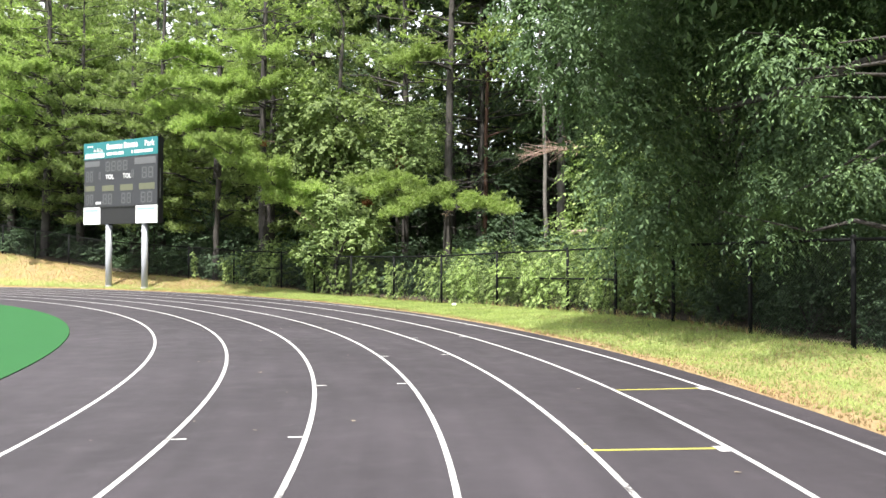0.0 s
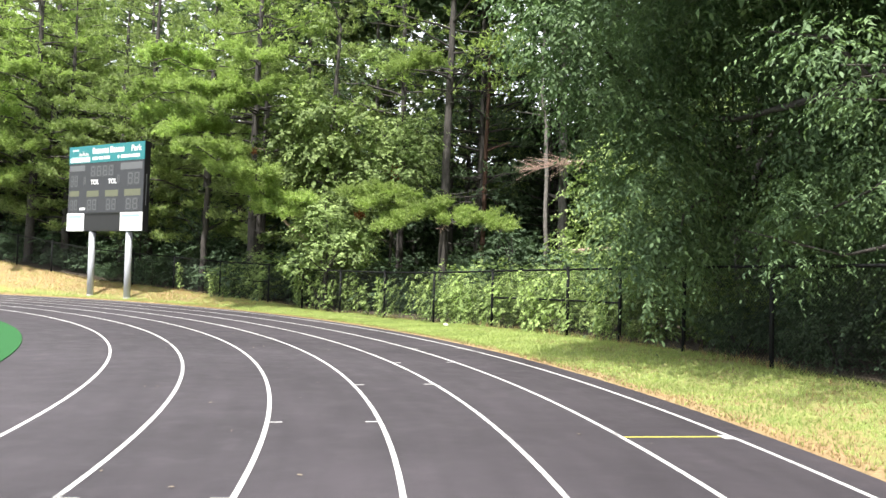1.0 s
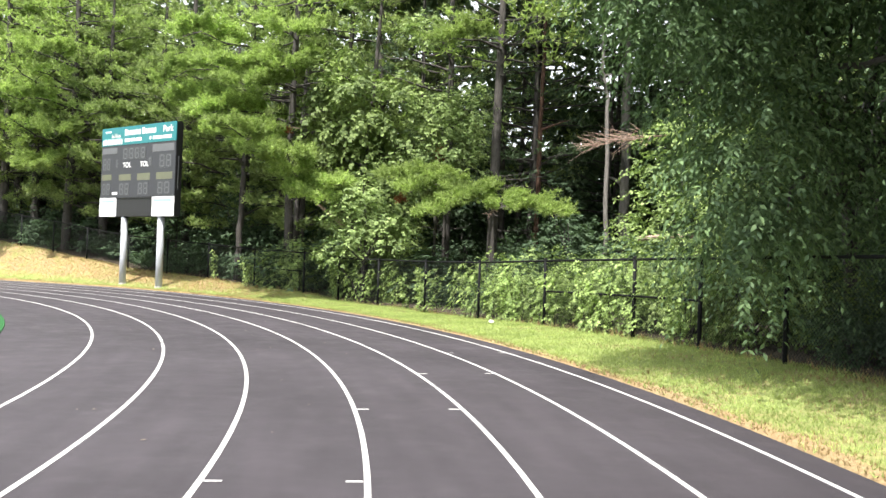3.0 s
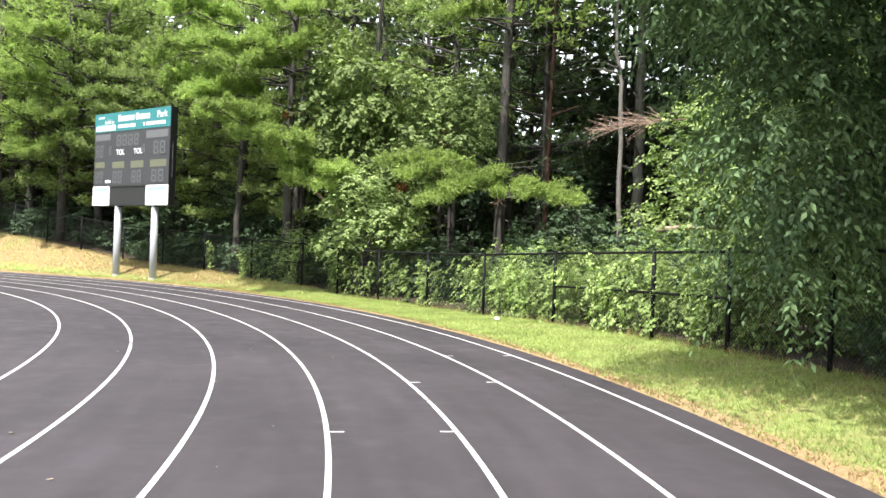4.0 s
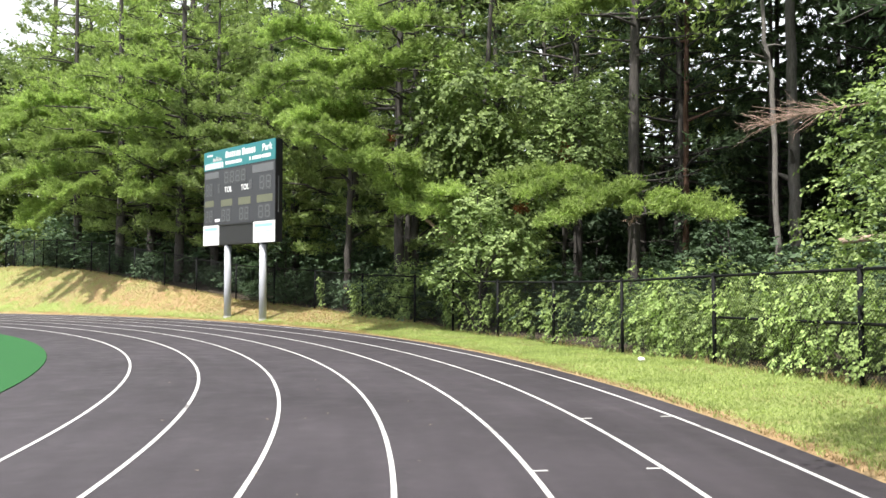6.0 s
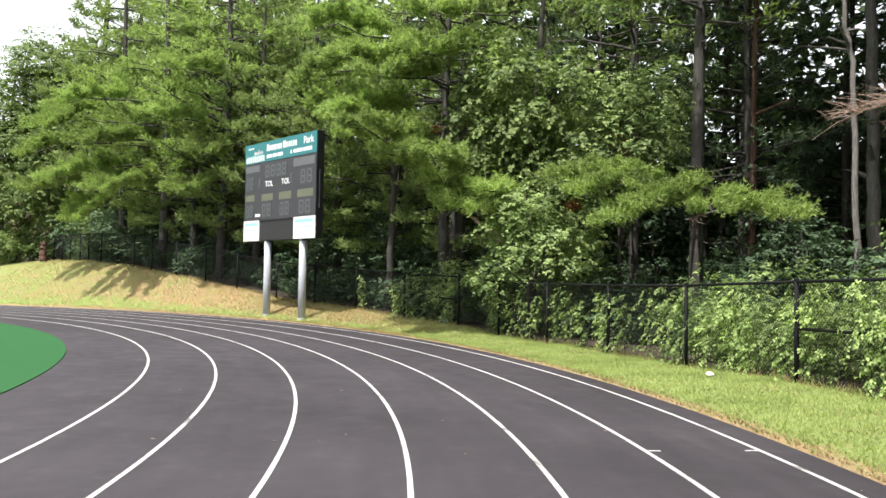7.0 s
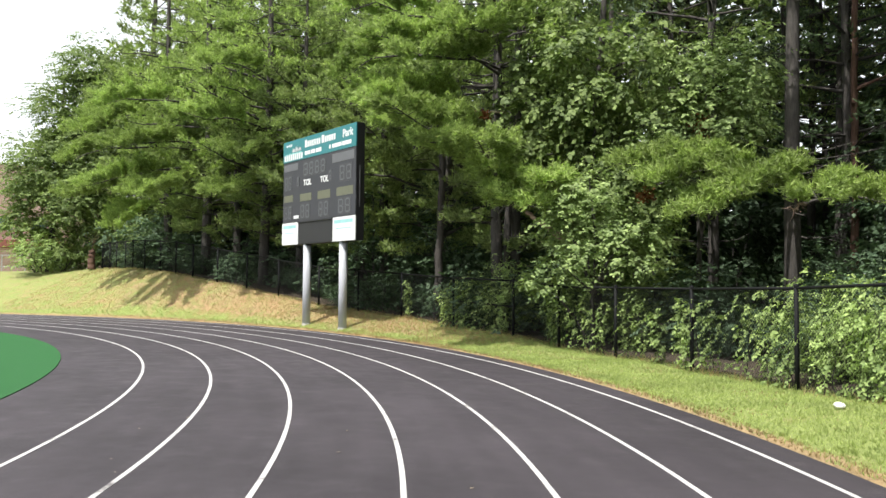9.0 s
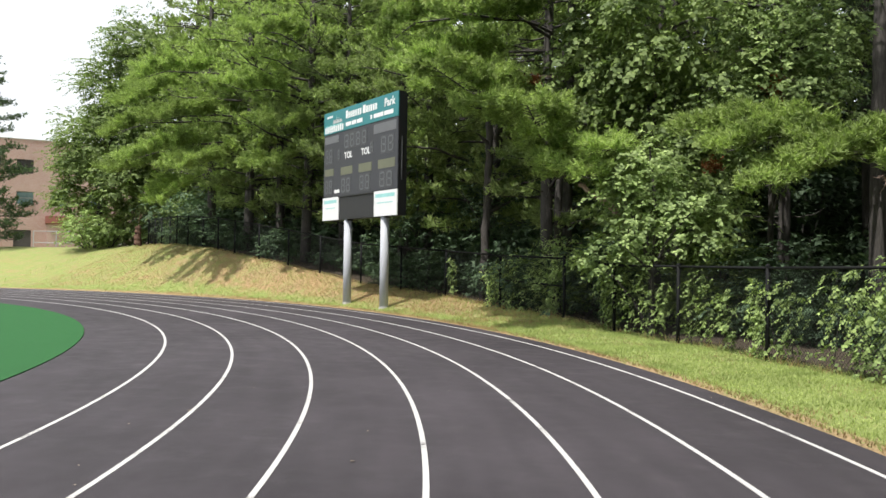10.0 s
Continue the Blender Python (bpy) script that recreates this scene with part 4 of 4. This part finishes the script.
def far_wood():
    """The depth of the wood behind, too far in to tell tree from tree, and an unseen canopy added to shade it."""
    g = np.random.default_rng(300)
    masses = []

    def mass(n, span, near, far, low, high, power, spread):
        a, r = g.uniform(*span, n), g.uniform(near, far, n)
        z = low(a, r) + g.uniform(0, 1, n) ** power * (high(a, r) - low(a, r))
        c = np.array([[*polar(ai, ri)[:2], ground_z(ai, ri) + zi] for ai, ri, zi in zip(a, r, z)])
        masses.append(np.repeat(c, 12, 0) + g.normal(size=(n * 12, 3)) * spread)

    def top(a, r):
        return np.where(a < 52, 27 + 3 * np.sin(a * 1.3), np.where(a < 92, 28, 21) + 3 * np.sin(a * 0.9) * np.sin(a * 0.37 + 1))

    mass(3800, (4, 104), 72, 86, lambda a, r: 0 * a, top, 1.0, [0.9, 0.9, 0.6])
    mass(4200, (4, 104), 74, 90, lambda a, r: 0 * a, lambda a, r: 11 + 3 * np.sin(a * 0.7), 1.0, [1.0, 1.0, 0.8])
    # a roof of leaves above the view, added to shade the wood's inside
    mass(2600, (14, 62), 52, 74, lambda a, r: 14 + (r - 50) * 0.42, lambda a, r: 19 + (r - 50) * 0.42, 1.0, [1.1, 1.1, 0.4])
    # the dark needle colour paints in the shade of the interior
    tagged(put("far_wood", np_mesh("far_wood", *leaves(g, np.concatenate(masses), 1.05)), PINE_DARK), "depth of the wood darkened for shade, with an added canopy above", "woods", kind="stuff")


far_wood()


# ---- single trunks, dead wood ----
def bare_trunk(name, path, r0, r1, mat, label, category="tree", twigs=0, seed=1):
    g = np.random.default_rng(seed)
    p = np.array(path, float)
    o = p[0].copy()
    p -= o
    t = np.linspace(0, 1, 24)
    s = np.linspace(0, 1, len(p))
    q = np.stack([np.interp(t, s, p[:, i]) for i in range(3)], 1) + g.normal(size=(24, 3)) * [0.02, 0.02, 0]
    ob = thing(name, tuple(o), label, category)
    me = np_mesh("trunk", *tube(q, np.linspace(r0, r1, 24), 10))
    for f in me.polygons:
        f.use_smooth = True
    put("trunk", me, mat, ob)
    for i in range(twigs):
        b = q[g.integers(8, 23)]
        a = g.uniform(0, 6.28)
        L = g.uniform(0.5, 1.5)
        put("branch", np_mesh("branch", *tube(limb_path(g, b, b + np.array([math.cos(a) * L, math.sin(a) * L, L * g.uniform(0, 0.7)]), 0.05, 5), np.linspace(r1 * 0.8 + 0.012, 0.006, 5), 5)), mat, ob)
    return ob


bare_trunk("dead_sapling", [(4.66, 36.4, 0), (4.62, 36.4, 5.5), (4.58, 36.4, 8.6), (4.35, 36.3, 9.4), (4.4, 36.3, 13.5)], 0.1, 0.05, BARK_PALE, "thin pale dead stem standing in the wood", twigs=5, seed=3)
bare_trunk("tree_trunk", [(6.1, 41.4, 0), (6.1, 41.4, 7), (6.0, 41.4, 15)], 0.25, 0.16, BARK_PALE, "grey-barked tree trunk in the wood", twigs=6, seed=4)
bare_trunk("tree_trunk", [(2.1, 40.6, 0), (2.2, 40.8, 7), (2.3, 41, 13)], 0.13, 0.08, BARK_RED, "reddish bare pine trunk in the wood", twigs=4, seed=5)
bare_trunk("tree_trunk", [(-11.9, 41.9, 0.4), (-11.8, 42, 4), (-11.7, 42, 9)], 0.16, 0.12, BARK, "dark tree trunk behind the fence", twigs=5, seed=6)
bare_trunk("tree_trunk", [(-9.0, 41.5, 0.4), (-9.0, 41.5, 4), (-8.8, 41.6, 10)], 0.16, 0.1, BARK, "dark tree trunk behind the fence", twigs=4, seed=7)
bare_trunk("fallen_log", [(4.35, 26.95, 2.5), (5.0, 26.75, 2.58), (5.75, 26.55, 2.6)], 0.07, 0.05, TWIG, "pale broken branch lying in the bushes", "branch", seed=8)
bare_trunk("broken_branch", [(-5.6, 35.6, 3.0), (-6.0, 35.2, 3.35), (-6.5, 34.9, 3.75)], 0.09, 0.05, TWIG, "thick broken branch of orange-brown wood", "branch", seed=9)


def dead_brush(root, tip, n, seed, label, length=0.9, mat=TWIG, fan=0.35):
    """A dead, leafless bough that forks into a fan of twigs."""
    g = np.random.default_rng(seed)
    root, tip = np.array(root, float), np.array(tip, float)
    path = limb_path(g, root * 0, tip - root, 0.1, 8)
    ob = thing("dead_branch", tuple(root), label, "branch")
    put("stem", np_mesh("stem", *tube(path, np.linspace(0.035, 0.008, 8), 6)), mat, ob)
    way = unit(tip - root)
    tw = []
    for i in range(n):
        k = g.uniform(2.0, 6.9)
        j = int(k)
        b = path[j] + (path[j + 1] - path[j]) * (k - j)
        d = unit(way + g.normal(size=3) * fan)
        L = length * g.uniform(0.4, 1.2)
        tw.append(tube(limb_path(g, b, b + d * L, 0.05, 5), np.linspace(0.012, 0.003, 5), 4))
        for q in range(2):
            b2 = b + d * L * g.uniform(0.3, 0.8)
            tw.append(tube([b2, b2 + unit(d + g.normal(size=3) * 0.5) * L * 0.4], [0.006, 0.002], 3))
    tagged(put("brushwood", np_mesh("brushwood", *merged(tw)), mat, ob), kind="stuff")


dead_brush((5.9, 28.6, 5.7), (3.2, 28.9, 5.25), 46, 91, "dead leafless bough with a fan of reddish twigs")
dead_brush((-7.6, 36.6, 6.9), (-9.7, 36.1, 6.8), 16, 92, "dead twiggy pine branch", 0.6)
dead_brush((0.4, 33.6, 3.6), (0.1, 32.2, 3.3), 10, 93, "small bunch of bare twigs under the bough", 0.5, TWIG, 0.6)

# rust-coloured withered clumps
for sd, c, rad in ((95, (-8.2, 36.2, 6.8), (0.25, 0.2, 0.18)), (96, (-2.0, 36.2, 6.0), (0.35, 0.3, 0.5)), (97, (-3.2, 34.2, 4.0), (0.3, 0.25, 0.2))):
    g = np.random.default_rng(sd)
    put("leaves_tmp", np_mesh("withered_sprig", *leaves(g, lumpy(g, 190, rad, 0.2)[1], 0.1)), RUST).matrix_world = Matrix.Translation(c)
    ob = bpy.data.objects["leaves_tmp"]
    ob.name = "withered_sprig"
    tagged(ob, "withered rust-brown sprig of leaves on a branch", "leaves", kind="stuff")


# ---- vines on the fence ----
def build_vines():
    g = np.random.default_rng(33)
    ends = list(zip(POSTS, POSTS[1:]))
    for a0, a1 in ends:
        if not 19 < a0 < 53:
            continue
        p, q = polar(a0, fence_r(a0), fence_z(a0)), polar(a1, fence_r(a1), fence_z(a1))
        mid = (a0 + a1) / 2
        full = float(np.interp(mid, [18, 22, 26, 31, 35, 38, 42, 50], [0.5, 0.62, 0.75, 0.7, 0.66, 0.45, 0.36, 0.26]))
        L = (q - p).length
        n_st = max(3, int(L * 4.2 * full))
        stems, pts, ways = [], [], []
        for i in range(n_st):
            s = g.uniform(0, 1)
            top = g.uniform(0.7, 1.0) * FENCE_H * (1.06 if full > 0.5 else 0.98)
            z = np.linspace(0, top, 9)
            x = s * L + np.cumsum(g.normal(size=9)) * 0.05
            off = g.normal(size=9) * 0.03 + 0.12
            d = (q - p).normalized()
            nrm = Vector((-d.y, d.x, 0))
            path = np.array([list(p + d * float(xx) + nrm * float(oo) * -1 + Vector((0, 0, float(zz) + 0.0))) for xx, zz, oo in zip(x, z, off)])
            stems.append(tube(path, np.linspace(0.009, 0.003, 9), 4))
            m = int(46 * g.uniform(0.5, 1.3))
            t = g.uniform(0.04, 1, m) ** 0.85 * 8
            j = np.minimum(t.astype(int), 7)
            c = path[j] + (path[j + 1] - path[j]) * (t - j)[:, None]
            wide = 0.11 if full > 0.5 else 0.07
            pts.append(c + g.normal(size=(m, 3)) * wide * [1, 1, 0.7])
            ways.append(unit(g.normal(size=(m, 3)) * [0.6, 0.6, 0.35] + np.array([nrm.x, nrm.y, 0.1]) * 0.8))
        o = np.array(p)
        vine = thing("climbing_vine", tuple(p), "yellow-green climbing vine on the chain-link fence", "vine", "vines on the fence")
        for v, f in stems:
            put("stem", np_mesh("stem", v - o, f), BARK, vine)
        put("foliage", np_mesh("foliage", *sprays(g, np.concatenate(pts) - o, np.concatenate(ways), 0.17, 6, 0.066, 0.78, 0.7, 0.8)), VINE, vine)


build_vines()


# ---- the far end: stump, broadleaf tree, spruce, building ----
stump_z = ground_z(96.3, 54)
bare_trunk("broken_stump", [(-43.4, 56.5, stump_z - 0.1), (-43.45, 56.5, stump_z + 0.7), (-43.4, 56.5, stump_z + 1.2)], 0.26, 0.2, BARK_RED, "snapped tree stump with splintered rusty top", "stump", seed=12)
dead_brush((-43.4, 56.5, stump_z + 1.0), (-43.1, 56.3, stump_z + 1.8), 9, 98, "splintered wood and withered twigs on the stump", 0.9, BARK_RED, 0.8)
tz = ground_z(100, 58)
leafy_tree("broadleaf_tree", [(-49.0, 58.0, tz - 0.2), (-48.8, 58.2, tz + 5), (-48.5, 58.5, tz + 14)], 0.25, [((-49.6, 57.4, tz + 4.0), (2.4, 2.2, 2.4)), ((-48.2, 57.8, tz + 7.2), (2.6, 2.4, 2.6)), ((-50.4, 57.6, tz + 7.6), (1.8, 2.0, 2.4)), ((-48.4, 58.4, tz + 11.4), (2.2, 2.2, 2.6)), ((-46.4, 58.4, tz + 9), (2.4, 2.2, 3.0)), ((-46.6, 58.8, tz + 14.5), (2.2, 2.2, 2.4)), ((-46.0, 57.8, tz + 4.5), (2.0, 2.0, 2.2)), ((-44.4, 58.8, tz + 7.0), (2.2, 2.0, 2.4)), ((-43.8, 59.0, tz + 12.5), (2.2, 2.0, 3.0)), ((-42.4, 59.0, tz + 9.0), (2.0, 2.0, 2.6))], LEAF, 101, "broadleaf tree with pale green rounded crown", 0.2, 0.35, 0.62, 16, 1.4, 0.42, face=0.9)
stand_shrub(0, (-48.0, 56.2, tz - 0.1), 10, 1.4, VINE, "bright green bush at the end of the fence", "bushes along the fence")
stand_shrub(1, (-46.8, 57.2, tz - 0.1), 80, 1.2, VINE, "bright green bush at the end of the fence", "bushes along the fence")
for q, (x, y, sz) in enumerate(((-45.0, 59.2, 1.1), (-43.0, 59.6, 1.2), (-41.0, 58.8, 1.1), (-47.0, 60.4, 1.3), (-39.2, 57.6, 1.0), (-49.5, 59.6, 1.2))):
    stand_shrub(q, (x, y, at_ground(x, y) - 0.1), 50 * q, sz, LEAF, "leafy thicket at the end of the wood", "undergrowth", "tall")
SPRUCE = pine_meshes(31, 20, 1.0, 4.2, 6, 0.7, 1.0, 0.25, 4)
stand_tree("spruce", SPRUCE, (BARK, PINE_DARK), (-60.9, 56.2, ground_z(110, 58) - 0.1), 0, 1.0, "dark blue-green spruce beside the lawn")


def build_school():
    A, yaw = (-89.0, 81.6), 51.7
    z0 = 3.3
    ob = thing("school_building", pose(A[0], A[1], z0, 0, 0, yaw), "pinkish-brown brick school building of three storeys", "building")
    W0, W1, H = -26.0, 18.0, 12.9
    holes = [(0.0, 1.9, 5.0, 6.6, "w"), (3.8, 5.6, 4.9, 6.6, "w"), (0.0, 1.8, 8.8, 10.5, "v"), (7.6, 9.4, 4.9, 6.6, "w"), (-4.0, -2.1, 5.0, 6.6, "w"), (-4.0, -2.2, 8.8, 10.5, "v"), (-0.2, 1.7, -0.6, 1.9, "d")]
    xs = sorted({W0, W1, *[h[0] for h in holes], *[h[1] for h in holes]})
    zs = sorted({-1.5, H, *[h[2] for h in holes], *[h[3] for h in holes]})
    bm = bmesh.new()
    for x0, x1 in zip(xs, xs[1:]):
        for a, b in zip(zs, zs[1:]):
            if not any(h[0] <= x0 and x1 <= h[1] and h[2] <= a and b <= h[3] for h in holes):
                box(bm, x0, x1, 0, 0.35, a, b)
    bmesh.ops.remove_doubles(bm, verts=bm.verts, dist=0.001)
    part("front_wall", bm, BRICK, ob)
    part("side_wall", boxed(W1 - 0.35, W1, 0.35, 14, -1.5, H), BRICK, ob)
    part("side_wall", boxed(W0, W0 + 0.35, 0.35, 14, -1.5, H), BRICK, ob)
    part("rear_wall", boxed(W0, W1, 14, 14.35, -1.5, H), BRICK, ob)
    part("roof", boxed(W0 + 0.3, W1 - 0.3, 0.3, 14.1, H - 0.5, H - 0.2), CONCRETE, ob)
    part("parapet_cap", boxed(W0 - 0.05, W1 + 0.05, -0.06, 0.42, H, H + 0.12, bevel=0.02), CONCRETE, ob)
    for x0, x1, a, b, kind in holes:
        if kind == "w":
            w = part("window", boxed(x0, x1, 0.14, 0.16, a, b), GLASS_DARK, ob, "greenish window pane")
            for f in ((x0, x0 + 0.08, a, b), (x1 - 0.08, x1, a, b), (x0, x1, a, a + 0.08), (x0, x1, b - 0.08, b), (x0, x1, (a + b) / 2 - 0.03, (a + b) / 2 + 0.03)):
                part("frame", boxed(f[0], f[1], 0.08, 0.2, f[2], f[3]), FRAME, w)
            part("sill", boxed(x0 - 0.1, x1 + 0.1, -0.08, 0.1, a - 0.12, a - 0.01), CONCRETE, w)
        elif kind == "v":
            w = part("louvre", boxed(x0, x1, 0.2, 0.24, a, b), VENT, ob, "dark louvred vent")
            for i in range(9):
                zz = a + (b - a) * (i + 0.5) / 9
                part("slat", boxed(x0, x1, 0.1, 0.19, zz - 0.02, zz + 0.04), VENT, w)
        else:
            part("door", boxed(x0, x1, 0.12, 0.18, a, b, bevel=0.01), VENT, ob, "dark service door")
    part("entrance_canopy", boxed(3.2, 12, -2.2, -0.01, 2.7, 3.6, bevel=0.03), CANOPY, ob, "red-brown canopy")
    part("annex", boxed(3.4, 12, -1.9, -0.02, -1.0, 2.69), BRICK, ob)
    fence = thing("yard_fence", pose(A[0], A[1], z0, 0, 0, yaw), "galvanised pipe fence in front of the school", "fence")
    for x in np.arange(2, 15, 2.4):
        part("post", rod((x, -5, -1.2), (x, -5, 1.7), 0.05, sides=8), GALV, fence)
    for z in (0.3, 1.65):
        part("rail", rod((2, -5, z), (14, -5, z), 0.04, sides=8), GALV, fence)


build_school()


# ---- litter and grass ----
def scatter_small():
    g = random.Random(9)
    for i in range(45):
        a, r = g.uniform(-2, 34), g.uniform(R0 + 0.5, EDGE_OUT - 0.1)
        p = polar(a, r, 0.006)
        s = g.uniform(0.012, 0.034)
        bm = bmesh.new()
        ring = [bm.verts.new((s * math.cos(t) * (1 + 0.4 * g.uniform(-1, 1)), s * 0.5 * math.sin(t), 0.008 * g.uniform(0, 1))) for t in np.arange(0, 6.2, 1.05)]
        bm.faces.new(ring)
        bmesh.ops.solidify(bm, geom=bm.faces[:], thickness=0.002)
        ob = part("dry_leaf", bm, DRY_LEAF)
        ob.matrix_world = pose(p.x, p.y, p.z, 0, 0, g.uniform(0, 360))
        tagged(ob, "small dry leaf lying on the track", "leaf", "dry leaves on the track")


scatter_small()
bm = bmesh.new()
bmesh.ops.create_icosphere(bm, subdivisions=2, radius=0.075)
for v in bm.verts:
    v.co *= 1 + 0.35 * noise.noise(v.co * 9)
    v.co.z *= 0.6
rock = part("plastic_scrap", bm, LITTER)
rock.location = (0.35, 25.55, at_ground(0.35, 25.55) + 0.05)
tagged(rock, "crumpled white plastic scrap in the grass", "litter")


def grass(name, mat, n, seed, a_range, where, h, label):
    """Blades of grass, two to four to a tuft, as one stuff."""
    g = np.random.default_rng(seed)
    a = g.uniform(*a_range, n)
    u = g.uniform(0, 1, n)
    keep, cs = g.uniform(0, 1, n), []
    for ai, ui, ki in zip(a, u, keep):
        r1 = fence_r(ai) + 0.25
        r = EDGE_OUT + 0.02 + ui * (r1 - EDGE_OUT)
        if ki < where(ai, r):
            p = polar(ai, r)
            cs.append((p.x, p.y, ground_z(ai, r) - 0.005))
    c = np.array(cs)
    d = np.tile([[0, 0, 1.0]], (len(c), 1))
    v, f = tufts(g, c, d, h, 3, 0.012, 0.55)
    tagged(put(name, np_mesh(name, v, f), mat), label, "grass", kind="stuff")


def lushness(a, r):
    dry = float(np.interp(a, [0, 8, 18, 25, 42, 47, 55, 80], [0.55, 0.6, 0.8, 0.95, 0.9, 0.7, 0.35, 0.35]))
    n = 0.5 + 0.9 * noise.noise((r * 0.9, a * 0.55, 3))
    if a > 44 and r < EDGE_OUT + 0.9:
        dry = 0.8
    return max(0.08, min(1, dry * (0.6 + n))) * (0.25 if r < EDGE_OUT + 0.2 else 1)


grass("lawn_grass", BLADE, 52000, 201, (-3, 50), lushness, 0.06, "short green grass between track and fence")
grass("bank_grass", BLADE, 24000, 202, (50, 100), lushness, 0.09, "green grass on the bank")
grass("dry_grass", STRAW, 34000, 203, (-3, 50), lambda a, r: 0.75 * (1 - lushness(a, r)) + (0.5 if r < EDGE_OUT + 0.3 else 0), 0.05, "dry straw-coloured grass along the track's edge")
grass("bank_straw", STRAW, 30000, 204, (46, 95), lambda a, r: 1 - lushness(a, r), 0.09, "dry straw-coloured grass on the bank")

grass("fence_weeds", STRAW, 9000, 205, (13, 62), lambda a, r: 0.9 * max(0.0, 0.6 + noise.noise((a * 0.8, 2, 5))) if abs(r - fence_r(a)) < 0.16 else 0.0, 0.2, "withered weeds along the foot of the fence")
grass("fence_sprouts", BLADE, 7000, 206, (10, 62), lambda a, r: 0.8 * max(0.0, 0.5 + noise.noise((a * 0.6, 7, 1))) if abs(r - fence_r(a)) < 0.2 else 0.0, 0.16, "longer unmown grass along the foot of the fence")
